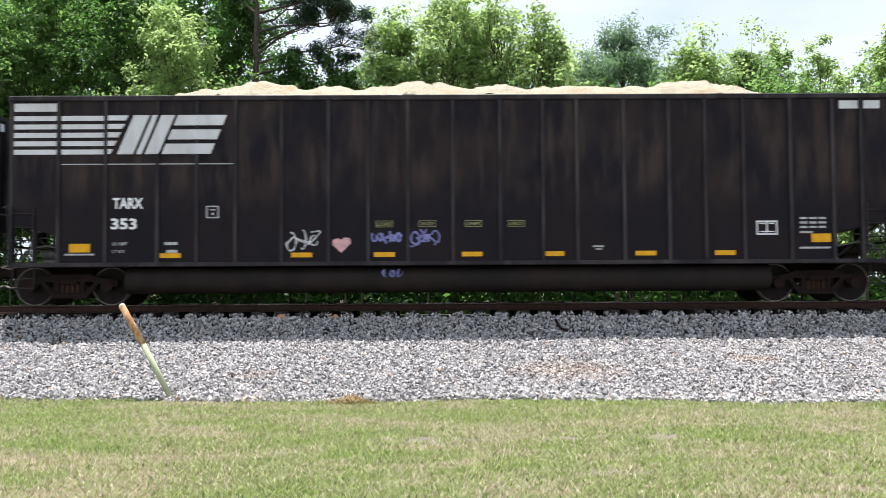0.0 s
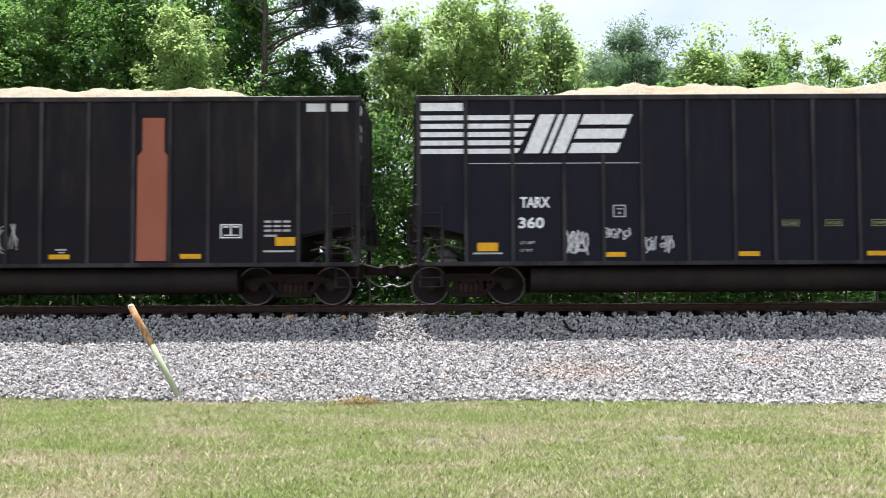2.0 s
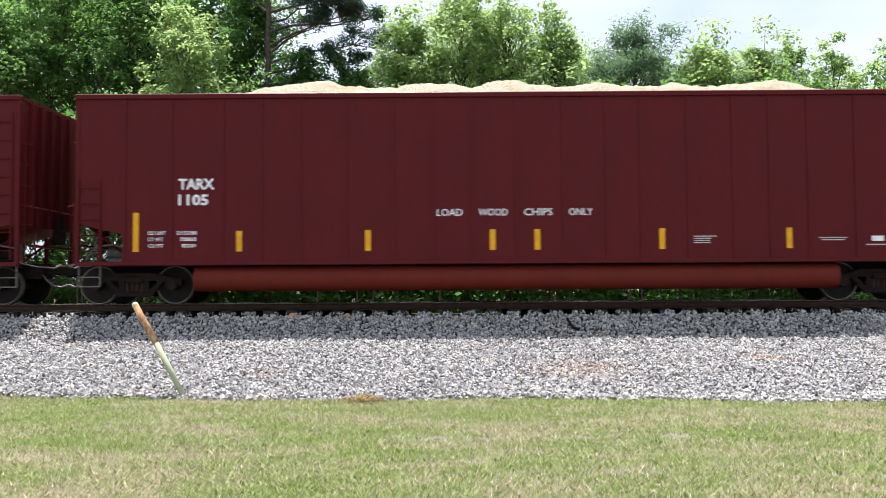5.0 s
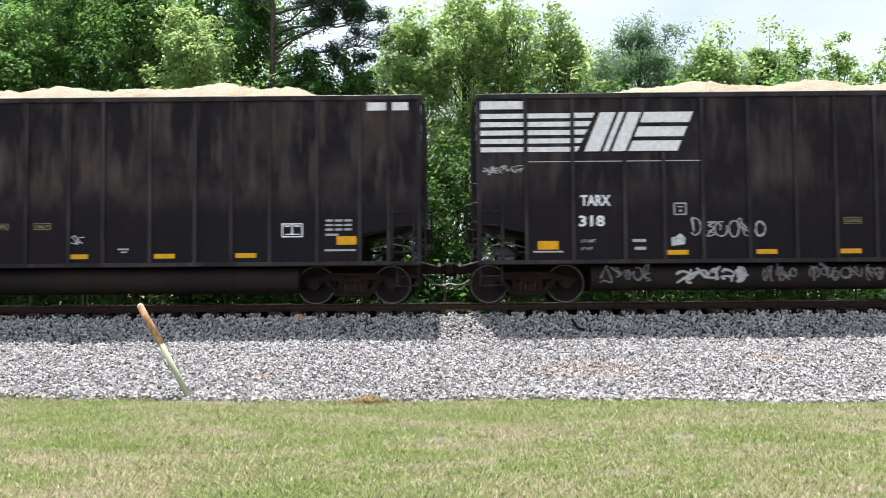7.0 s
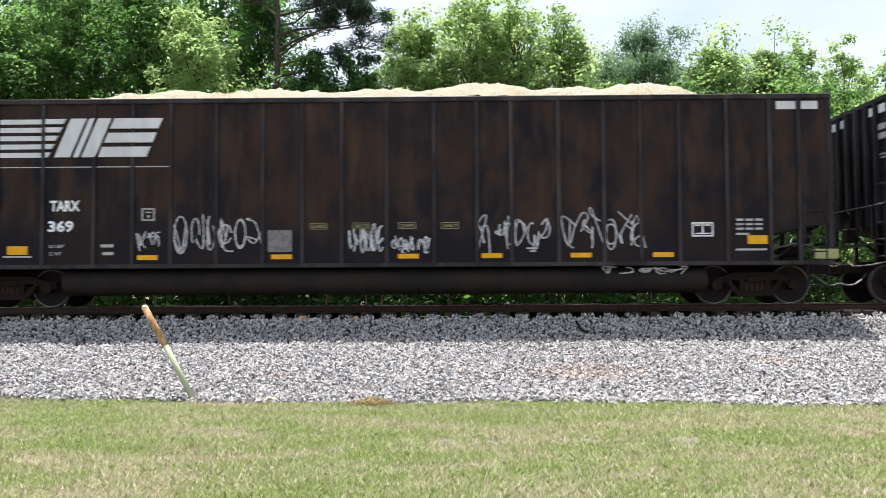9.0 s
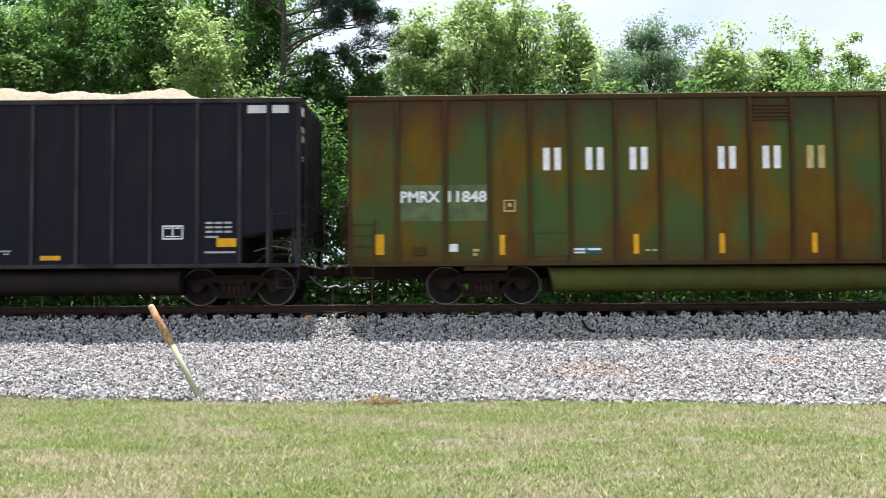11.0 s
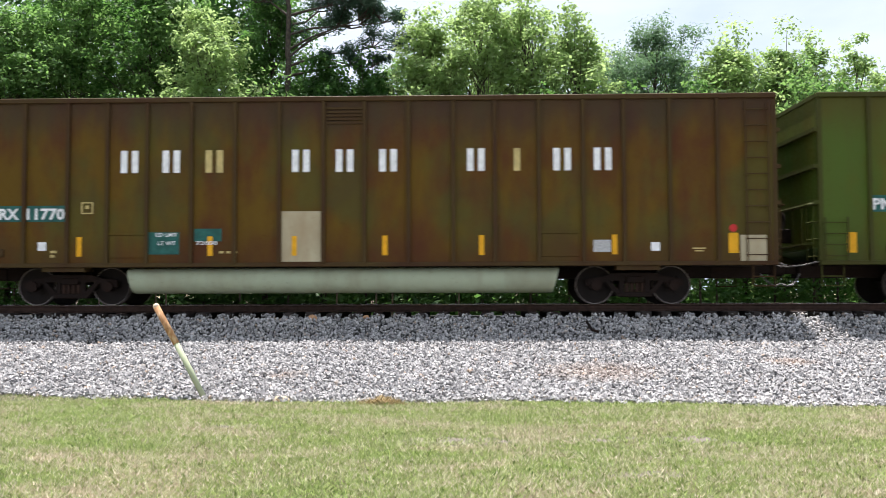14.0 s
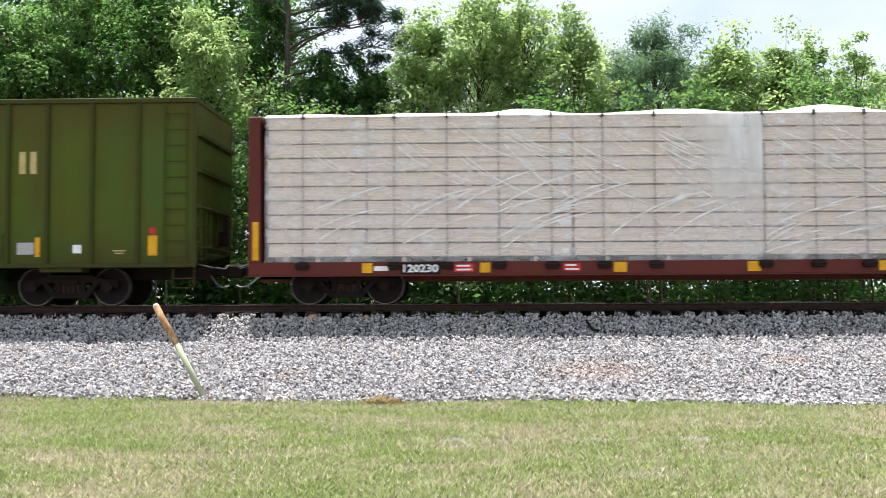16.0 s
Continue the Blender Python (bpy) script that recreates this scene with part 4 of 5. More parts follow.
def red_car(lead, number, seed):
    L = 20.6
    car = thing("wood_chip_gondola", pose(lead, TRACK_Y, 0), "dark red high-sided railway gondola heaped with wood chips", "rail car", "red gondolas in the train")
    gondola_shell(car, L, paint_red, paint_red, RIBS, 0.022, 4.92, True, (2.75, 17.8, 0.29, 0.0), belly_red, 0.06)
    load(car, L, seed, 0.33)
    truck(car, 1.2, lead)
    truck(car, 18.98, lead)
    couplers(car, L, 0.66)
    for e, s in ((0.0, -1), (L, 1)):
        end_irons(car, e, s, paint_red, (1.1, 1.5, 1.9, 2.35, 2.8, 3.3, 3.8))
        x = 0.08 if s < 0 else L - 0.66
        ladder(car, x, x + 0.5, SIDE + 0.03, 1.05, 2.9 if s < 0 else 4.5, 5 if s < 0 else 8, paint_red, 0.07)
    lettering("lettering", "TARX", 2.41, SIDE - 0.026, 2.68, 0.25, mark_white, car, 0.84)
    lettering("lettering", number, 2.41, SIDE - 0.026, 2.31, 0.25, mark_white, car, 0.7)
    for x, w, word in ((8.43, 0.6, "LOAD"), (9.4, 0.68, "WOOD"), (10.46, 0.66, "CHIPS"), (11.5, 0.56, "ONLY")):
        lettering("lettering", word, x, SIDE - 0.026, 2.02, 0.17, mark_white, car, w)
    for x, z, word, w in ((1.72, 1.62, "LD LMT", 0.4), (1.72, 1.47, "LT WT", 0.34), (1.72, 1.32, "CU FT", 0.34), (2.38, 1.62, "215200", 0.46), (2.45, 1.47, "70800", 0.38), (2.5, 1.32, "8200", 0.32)):
        lettering("lettering", word, x, SIDE - 0.026, z, 0.085, mark_white, car, w, 0.015)
    for x, h in ((1.35, 0.92), (3.76, 0.48), (6.76, 0.48), (9.66, 0.48), (10.7, 0.48), (13.6, 0.48), (16.55, 0.48), (19.05, 0.92)):
        patch("reflector", x, x + 0.13, 1.22, 1.22 + h, yellow, car)
    bars("stencil", [(14.4, 14.4 + w, 1.5 - 0.05 * i, 0.025) for i, w in enumerate((0.52, 0.4, 0.36, 0.38))] + [(17.3, 17.95, 1.45, 0.025), (17.36, 17.9, 1.4, 0.025), (18.4, 19.0, 1.28, 0.03)], mark_grey, car, SIDE)
    patch("white_plate", 18.52, 18.8, 1.38, 1.5, mark_white, car)
    return car


BAY_AT = (4.52, 5.51, 6.53, 8.57, 9.6, 10.62, 12.67, 13.66, 14.68, 15.62)


def bay_car(lead, number, kind, tan, belly_mat, rib_mat, extras=None, label_bits="", nz=2.4):
    L = 19.86
    car = thing("tall_gondola", pose(lead, TRACK_Y, 0), f"{label_bits} high-sided railway gondola with wide-spaced white letters", "rail car", "green gondolas in the train")
    mat = paint_bay[kind]
    gondola_shell(car, L, mat, rib_mat, BAY_RIBS, 0.07, 4.9, False, (4.65, 14.85, 0.28, 0.16), belly_mat, 0.1)
    # dark hollow interior closed below the rim
    part("interior_floor", box(nb(), 0.06, L - 0.06, -1.5, 1.5, 3.9, 3.95), steel_dark, car)
    truck(car, 3.15, lead)
    truck(car, 16.66, lead)
    couplers(car, L, 0.46)
    for e, s in ((0.0, -1), (L, 1)):
        end_irons(car, e, s, rib_mat, (1.1, 1.5, 1.9, 2.35))
        part("bolster_step", box(nb(), 2.7 if s < 0 else L - 3.7, 3.7 if s < 0 else L - 2.7, SIDE + 0.02, SIDE + 0.5, 0.8, 0.9), rib_mat, car)
    ladder(car, 0.1, 0.62, SIDE, 0.98, 2.0, 4, rib_mat, 0.07)
    ladder(car, L - 0.72, L - 0.2, SIDE, 0.95, 4.7, 10, rib_mat, 0.07)
    # the big painted line: a pair of plain upright bars to each character
    for i, x in enumerate(BAY_AT):
        bm = nb()
        for x0 in (x + 0.03, x + 0.29) if i != 7 else (x + 0.13,):
            box(bm, x0, x0 + 0.15, SIDE - 0.006, SIDE + 0.002, 3.12, 3.65)
        part("painted_block", bm, mark_tan if i in tan else mark_white, car)
    lettering("lettering", "PMRX", 1.22, SIDE - 0.012, nz, 0.26, mark_white, car, 0.92)
    lettering("lettering", number, 2.33, SIDE - 0.012, nz, 0.26, mark_white, car, 0.9)
    patch("clean_patch", 1.21, 2.2, nz - 0.06 if kind > 1 else 1.95, nz + 0.32 if kind > 1 else 2.8, teal_patch if kind > 1 else pale_green, car)
    patch("clean_patch", 2.33, 3.24, nz - 0.06 if kind > 1 else 1.95, nz + 0.32 if kind > 1 else 2.8, teal_patch if kind > 1 else pale_green, car)
    patch("reflector", 0.62, 0.83, 1.18, 1.65, yellow, car)
    patch("reflector", 18.73, 18.95, 1.18, 1.65, yellow, car)
    part("red_disc", disc(nb(), 18.84, SIDE - 0.003, 1.76, 0.09, 0.01, 14), red_mark, car, "faded red disc")
    for x in (3.52, 6.62, 8.6, 10.72, 12.97, 16.05):
        patch("reflector", x, x + 0.12, 1.16, 1.62, yellow, car, SIDE - 0.002)
    bm = nb()
    for x0, x1, z0, z1 in ((3.62, 3.9, 2.16, 2.19), (3.62, 3.9, 2.41, 2.44), (3.62, 3.65, 2.16, 2.44), (3.87, 3.9, 2.16, 2.44), (3.72, 3.8, 2.28, 2.36)):
        box(bm, x0, x1, SIDE - 0.006, SIDE + 0.002, z0, z1)
    part("symbol", bm, mark_tan, car)
    # louvre near the top and small access doors low down
    bm = nb()
    for i in range(5):
        box(bm, 9.42, 10.24, SIDE - 0.03, SIDE + 0.002, 4.25 + 0.085 * i, 4.3 + 0.085 * i)
    part("louvre", bm, rib_mat, car)
    for x0 in (4.3, 14.42):
        bm = nb()
        box(bm, x0, x0 + 0.86, SIDE - 0.02, SIDE + 0.002, 1.12, 1.66, 0.008)
        box(bm, x0 - 0.02, x0 + 0.88, SIDE - 0.04, SIDE + 0.002, 1.66, 1.7)
        part("access_door", bm, mat, car)
    part("small_box", box(nb(), 1.5, 1.8, SIDE - 0.05, SIDE + 0.002, 1.16, 1.34, 0.01), rib_mat, car)
    patch("white_plate", 15.6 + 0.02, 16.02, 1.22, 1.5, mark_grey, car)
    patch("white_plate", 16.95, 17.15, 1.24, 1.44, mark_white, car)
    bars("stencil", [(6.9 + 0.16 * i, 7.0 + 0.16 * i, 1.22, 0.05) for i in range(3)] + [(17.9, 18.2, 1.28, 0.03), (17.95, 18.15, 1.22, 0.03), (2.9, 3.05, 1.24, 0.06), (2.9, 3.0, 1.14, 0.06)], mark_tan, car, SIDE)
    if extras:
        extras(car)
    return car


brown_patch = plain("brown_patch", (0.17, 0.075, 0.02), 0.7, vary=0.3, scale=4)


def lumber_material():
    m, n, l, b = nodes_of("bundled_lumber", 0.7)
    p = coords(n, l)
    wv = n.new("ShaderNodeTexWave")
    wv.wave_type, wv.bands_direction = "BANDS", "Z"
    wv.inputs["Scale"].default_value, wv.inputs["Distortion"].default_value = 8.2, 0.15
    l.new(p, wv.inputs["Vector"])
    bd = noise_tex(n, l, coords(n, l, (0.12, 0.12, 13)), 2.0, 3)
    c = ramp(n, l, bd, [(0.3, (0.66, 0.53, 0.43)), (0.7, (0.86, 0.74, 0.65))])
    c = blend(n, l, 0.45, c, ramp(n, l, wv.outputs["Fac"], [(0.0, (0.55, 0.5, 0.42)), (0.2, (1, 1, 1))]), "MULTIPLY")
    l.new(c, b.inputs["Base Color"])
    relief(n, l, b, wv.outputs["Fac"], 0.4, 0.01)
    return m


def film_material():
    m, n, l, b = nodes_of("plastic_wrap", 0.22)
    b.inputs["Base Color"].default_value = (0.85, 0.85, 0.84, 1)
    cr = noise_tex(n, l, coords(n, l, (1.1, 1, 2.2)), 1.2, 5, 0.6)
    relief(n, l, b, cr, 1.0, 0.12)
    tr = n.new("ShaderNodeBsdfTransparent")
    sh = n.new("ShaderNodeMixShader")
    l.new(ramp(n, l, cr, [(0.3, (0.16,) * 3), (0.58, (0.34,) * 3), (0.75, (0.7,) * 3)]), sh.inputs[0])
    l.new(tr.outputs[0], sh.inputs[1])
    l.new(b.outputs[0], sh.inputs[2])
    l.new(sh.outputs[0], n["Material Output"].inputs["Surface"])
    return m


def veil_material(name, amount, edge):
    """Thin milky film: part clear, part white, thicker here and there."""
    m, n, l, b = nodes_of(name, 0.3)
    b.inputs["Base Color"].default_value = (0.88, 0.88, 0.87, 1)
    tr = n.new("ShaderNodeBsdfTransparent")
    sh = n.new("ShaderNodeMixShader")
    f = noise_tex(n, l, coords(n, l, (1.6, 1, 0.5)), 1.4, 4)
    l.new(ramp(n, l, f, [(0.35, (edge,) * 3), (0.65, (amount,) * 3)]), sh.inputs[0])
    l.new(tr.outputs[0], sh.inputs[1])
    l.new(b.outputs[0], sh.inputs[2])
    l.new(sh.outputs[0], n["Material Output"].inputs["Surface"])
    return m


def fold_material():
    """Milky film that thickens towards a strap and towards the top of the load."""
    m = veil_material("wrap_fold", 0.9, 0.6)
    n, l = m.node_tree.nodes, m.node_tree.links
    sep = n.new("ShaderNodeSeparateXYZ")
    l.new(coords(n, l), sep.inputs[0])
    sh = n["Mix Shader"]
    was = sh.inputs[0].links[0].from_socket
    for axis, lo, hi, low in (("X", 9.7, 11.6, 0.0), ("Z", 1.4, 4.3, 0.25)):
        mr = n.new("ShaderNodeMapRange")
        mr.interpolation_type = "SMOOTHSTEP"
        l.new(sep.outputs[axis], mr.inputs["Value"])
        mr.inputs["From Min"].default_value, mr.inputs["From Max"].default_value, mr.inputs["To Min"].default_value = lo, hi, low
        was = blend(n, l, 1.0, was, mr.outputs[0], "MULTIPLY")
    l.new(was, sh.inputs[0])
    return m


crease_mat, fold_mat = veil_material("wrap_crease", 0.8, 0.35), fold_material()
lumber_mat, film_mat = lumber_material(), film_material()
strap_dark = plain("dark_strap", (0.05, 0.05, 0.055), 0.6)
paint_flat = weathered("maroon_paint", (0.12, 0.028, 0.022), (0.09, 0.03, 0.022), (0.06, 0.02, 0.015), 0.5, 0.4, (3, 2, 0), 0.5)
wrap_white = plain("white_wrap", (0.78, 0.77, 0.74), 0.4, vary=0.08, scale=2)


def lumber_car(lead):
    L = 22.2
    car = thing("lumber_flat_car", pose(lead, TRACK_Y, 0), "maroon bulkhead flat car stacked with plastic-wrapped lumber", "rail car")
    for e, s in ((0.0, 1), (L, -1)):
        bm = nb()
        box(bm, min(e, e + s * 0.1), max(e, e + s * 0.1), -1.55, 1.55, 1.0, 4.42)
        for y in (-1.52, -0.5, 0.5, 1.52):
            slab(bm, [(e + s * 0.0, 1.0), (e + s * 0.3, 1.0), (e + s * 0.26, 4.42), (e + s * 0.0, 4.42)], y - 0.06, y + 0.06)
        box(bm, min(e, e + s * 0.3), max(e, e + s * 0.3), -1.58, 1.58, 4.3, 4.44, 0.02)
        part("bulkhead", bm, paint_flat, car)
    bm = nb()
    box(bm, 0, L, -1.5, 1.5, 0.92, 1.0)
    box(bm, 0, L, -0.3, 0.3, 0.55, 0.92)
    part("deck", bm, paint_flat, car)
    for s in (-1, 1):
        y = s * 1.56
        part("side_sill", box(nb(), 0, L, min(y, y - s * 0.06), max(y, y - s * 0.06), 0.69, 1.0, 0.01), paint_flat, car)
        part("sill_flange", box(nb(), 0, L, min(y + s * 0.03, y - s * 0.1), max(y + s * 0.03, y - s * 0.1), 0.665, 0.695), paint_flat, car)
    xs = (1.27, 3.42, 4.66, 5.87, 7.1, 8.3, 9.5, 12.0, 13.2, 14.36, 15.6, 16.8, 18.0, 19.2, 20.4)
    winch = nb()
    box(winch, -0.14, 0.14, -0.09, 0.0, -0.08, 0.1, 0.02)
    bar(winch, (-0.16, -0.06, 0.02), (0.16, -0.06, 0.02), 0.05, 8)
    first = part("strap_winch", winch, steel_dark, car)
    first.matrix_basis = pose(xs[0], -1.57, 0.9)
    for x in xs[1:]:
        share("strap_winch", first.data, car, pose(x, -1.57, 0.9))
    part("center_beam", box(nb(), 0.3, L - 0.3, -0.05, 0.05, 1.0, 4.3), paint_flat, car)
    cols = (0.42, 2.77, 7.6, 12.05, 16.7, 21.75)
    rng = random.Random(2)
    packs = {}
    for s in (-1, 1):
        for c0, c1 in zip(cols, cols[1:]):
            for r in range(10):
                z = 1.13 + 0.335 * r
                key = round(c1 - c0, 2)
                if key not in packs:
                    bm = nb()
                    box(bm, 0.015, key - 0.015, -0.68, 0.68, 0, 0.298, 0.006)
                    ob = part("lumber_pack", bm, lumber_mat, car)
                    packs[key] = ob.data
                else:
                    ob = share("lumber_pack", packs[key], car, pose(0, 0, 0))
                ob.matrix_basis = pose(c0 + rng.uniform(-0.02, 0.02), s * (0.78 + rng.uniform(-0.012, 0.012)), z)
    bm = nb()
    for c0, c1 in zip(cols, cols[1:]):
        for r in range(10):
            for q in (0.18, 0.5, 0.82):
                x = c0 + (c1 - c0) * q
                box(bm, x - 0.045, x + 0.045, -1.4, 1.4, 1.095 + 0.335 * r if r else 0.995, 1.13 + 0.335 * r)
    part("stickers", bm, lumber_mat, car)
    # paper tags on the pack ends
    bm = nb()
    for c0 in (2.45, 7.35, 7.25, 12.4, 16.4):
        for r in range(10):
            if rng.random() < 0.62:
                x, z = c0 + rng.uniform(-0.05, 0.05), 1.18 + 0.335 * r
                box(bm, x, x + 0.16, -1.475, -1.468, z, z + 0.13)
    part("paper_tags", bm, mark_white, car)
    for x in xs:
        bm = nb()
        pipe(bm, [(x, -1.57, 0.98), (x, -1.515, 1.3), (x, -1.515, 4.42), (x, -1.38, 4.53), (x, 0, 4.56)], 0.007, 5)
        box(bm, x - 0.03, x + 0.03, -1.56, -1.48, 4.37, 4.5, 0.01)
        part("strap", bm, strap_dark, car)
    # loose film over the near face and the top
    V, F = [], []
    kx, kz = 240, 44
    for i in range(kx + 1):
        x = 0.38 + (21.4) * i / kx
        for j in range(kz + 1):
            q = j / kz
            n1 = noise.noise((x * 0.8, q * 3.0, 1.3)) + 0.5 * noise.noise((x * 2.3 + q * 5, q * 2, 5.0))
            pull = abs(math.sin((x - 1.27) * 2.6))
            if q < 0.8:
                p = q / 0.8
                V.append((x, -1.5 + 0.02 * n1 - 0.01 * pull, 0.985 + 3.46 * p + (0.05 * pull - 0.03) * (1 - p) ** 6))
            else:
                p = (q - 0.8) / 0.2
                V.append((x, -1.48 + 1.48 * p, 4.46 + 0.05 * (math.sin(p * 3.1) ** 0.5 if 0 < p < 1 else 0) + (0.2 + 0.06 * n1) * max(0, noise.noise((x * 0.55, 3, 2)) + 0.35) * min(1, p * 5)))
    for i in range(kx):
        for j in range(kz):
            a = i * (kz + 1) + j
            F += [a, a + kz + 1, a + kz + 2, a + 1]
    cut = int(kz * 0.8)
    me = raw_mesh("plastic_film", V, F, 4, film_mat)
    me.materials.append(wrap_white)
    idx = np.tile((np.arange(kz) >= cut).astype(np.int32), kx)
    me.polygons.foreach_set("material_index", idx)
    me.shade_smooth()
    ob = new("plastic_film", me)
    ob.parent = car
    tagged(ob, "creased clear plastic wrap")
    # pulled creases and one slack milky fold of the wrap
    rng = random.Random(31)
    for i in range(84):
        x, z = rng.choice(xs[:9]) + rng.uniform(-0.1, 0.3), rng.choice((rng.uniform(3.6, 4.3), rng.uniform(1.1, 2.4)))
        ln, slope = rng.uniform(0.5, 2.2), rng.uniform(-1.3, -0.5) if z > 3 else rng.uniform(0.35, 0.8)
        bm = nb()
        prev = None
        for q in range(9):
            t = q / 8
            px, pz = x + ln * t, z + slope * ln * t * (1 - 0.35 * t)
            w = 0.017 * math.sin(0.3 + 2.6 * t) + 0.004
            pair = [bm.verts.new((px, -1.535 - 0.01 * math.sin(3 * t), min(4.36, max(1.0, pz + w)))), bm.verts.new((px + w, -1.54, min(4.34, max(0.99, pz - w))))]
            if prev:
                bm.faces.new((prev[0], prev[1], pair[1], pair[0]))
            prev = pair
        part("wrap_crease", bm, crease_mat, car)
    bm = nb()
    grid = [[bm.verts.new((9.6 + 2.4 * i / 14 + 1.0 * (j / 10) * (1 - i / 14), -1.53 - 0.03 * math.sin(i * 0.9 + j * 0.3), 4.42 - 3.4 * j / 10)) for j in range(11)] for i in range(15)]
    for i in range(14):
        for j in range(10):
            bm.faces.new((grid[i][j], grid[i + 1][j], grid[i + 1][j + 1], grid[i][j + 1]))
    part("wrap_fold", bm, fold_mat, car, "slack milky fold of plastic wrap", True)
    for x, w in ((2.67, 0.24), (5.42, 0.24), (8.52, 0.3), (11.6, 0.3), (14.6, 0.3)):
        patch("reflector", x, x + w, 0.74, 0.97, yellow, car, -1.56)
    patch("reflector", 0.1, 0.24, 1.05, 1.95, yellow, car, -1.58)
    patch("painted_bar", 2.95, 3.28, 0.79, 0.9, mark_white, car, -1.56)
    patch("number_panel", 3.58, 4.5, 0.71, 0.985, steel_dark, car, -1.56, "black painted number panel")
    lettering("lettering", "120230", 3.63, -1.57, 0.76, 0.18, mark_white, car, 0.82)
    for x, w in ((4.82, 0.46), (7.35, 0.4)):
        patch("red_plate", x, x + w, 0.76, 0.95, red_mark, car, -1.56, "small red stencil plate")
        bars("stencil", [(x + 0.05, x + w - 0.05, 0.79, 0.04), (x + 0.05, x + w - 0.1, 0.88, 0.04)], mark_white, car, -1.567)
    truck(car, 2.23, lead)
    truck(car, L - 2.23, lead)
    couplers(car, L, 0.6)
    return car


# what sets single cars apart
def marks_a(car):
    scribble("graffiti", 6.4, 7.2, 1.22, 1.75, graf_white, car, 1, 3, 0.05)
    part("graffiti", slab(nb(), [(7.7, 1.2), (7.92, 1.42), (7.9, 1.54), (7.78, 1.56), (7.7, 1.5), (7.62, 1.54), (7.5, 1.5), (7.5, 1.38)], SIDE - 0.005, SIDE), graf_pink, car, "pink sprayed heart")
    scribble("graffiti", 8.4, 9.1, 1.42, 1.68, graf_blue, car, 2, 5, 0.07)
    scribble("graffiti", 9.3, 10.0, 1.33, 1.75, graf_blue, car, 3, 3, 0.06)
    scribble("graffiti", 8.65, 9.1, 0.62, 0.82, graf_blue, car, 4, 3, 0.04, SIDE + 0.098)


def marks_b(car):
    part("primer_patch", slab(nb(), [(15.43, 1.05), (16.12, 1.05), (16.14, 3.5), (16.06, 3.62), (16.06, 4.4), (15.55, 4.4), (15.55, 3.62), (15.44, 3.5)], SIDE - 0.007, SIDE), primer, car, "salmon primer repair patch")
    scribble("graffiti", 6.8, 7.3, 1.3, 1.8, mark_grey, car, 8, 2, 0.03)
    scribble("graffiti", 12.2, 12.7, 1.2, 1.9, mark_grey, car, 9, 2, 0.03)


def marks_c(car):
    scribble("graffiti", 3.4, 4.0, 1.1, 1.78, graf_white, car, 11, 4, 0.05)
    scribble("graffiti", 4.35, 4.95, 1.5, 1.78, graf_white, car, 12, 4, 0.04)
    scribble("graffiti", 5.3, 6.0, 1.15, 1.62, graf_white, car, 13, 4, 0.05)
    scribble("graffiti", 11.3, 11.9, 1.32, 1.72, graf_white, car, 14, 4, 0.05)
    patch("graffiti", 11.8, 12.15, 0.72, 0.88, graf_white, car, SIDE + 0.098)
    scribble("graffiti", 14.25, 15.5, 1.05, 1.75, graf_white, car, 15, 5, 0.045)
    scribble("graffiti", 16.2, 16.8, 1.2, 1.72, graf_green, car, 16, 4, 0.07)


def marks_f(car):
    scribble("graffiti", 12.35, 12.9, 1.42, 1.66, graf_white, car, 20, 2, 0.035)


def marks_g(car):
    scribble("graffiti", 0.1, 1.1, 3.0, 3.2, mark_grey, car, 21, 5, 0.03)
    scribble("graffiti", 4.9, 6.7, 1.45, 1.95, mark_grey, car, 22, 6, 0.045)
    part("graffiti", slab(nb(), [(4.5, 1.3), (4.8, 1.34), (4.82, 1.48), (4.7, 1.6), (4.6, 1.52), (4.5, 1.5)], SIDE - 0.005, SIDE), graf_white, car)
    for i, (a, b) in enumerate(((2.85, 4.1), (4.6, 6.3), (6.6, 7.4), (7.7, 8.9), (9.0, 9.8), (10.5, 11.8), (12.0, 13.1), (13.9, 15.5))):
        scribble("graffiti", a, b, 0.45, 0.85, mark_grey if i in (1, 7) else graf_faded, car, 30 + i, 5, 0.05 if i not in (1, 7) else 0.09, SIDE + 0.098)
    part("graffiti", slab(nb(), [(15.5, 1.2), (16.0, 1.12), (16.1, 1.48), (15.6, 1.46)], SIDE - 0.005, SIDE), graf_white, car)


def marks_h(car):
    scribble("graffiti", 4.4, 5.0, 1.3, 1.8, graf_white, car, 41, 4, 0.035)
    for i, (a, b) in enumerate(((5.3, 7.4), (9.4, 10.2), (10.4, 11.3), (12.4, 14.1), (14.4, 16.3))):
        scribble("graffiti", a, b, 1.2, 2.15 if i in (0, 3, 4) else 1.9 if i == 1 else 1.6, graf_white, car, 44 + i, 6, 0.045)
    patch("graffiti", 7.52, 8.08, 1.27, 1.78, graf_faded, car)
    scribble("graffiti", 15.3, 17.3, 0.7, 0.88, mark_grey, car, 52, 5, 0.04, SIDE + 0.098)
    scribble("graffiti", 0.1, 0.9, 1.9, 3.0, mark_tan, car, 53, 3, 0.03)
    part("yellow_bracket", box(nb(), 20.2, 20.75, SIDE - 0.04, SIDE + 0.1, 1.03, 1.27, 0.03), yellow_plate, car, "pale yellow bracket plate")


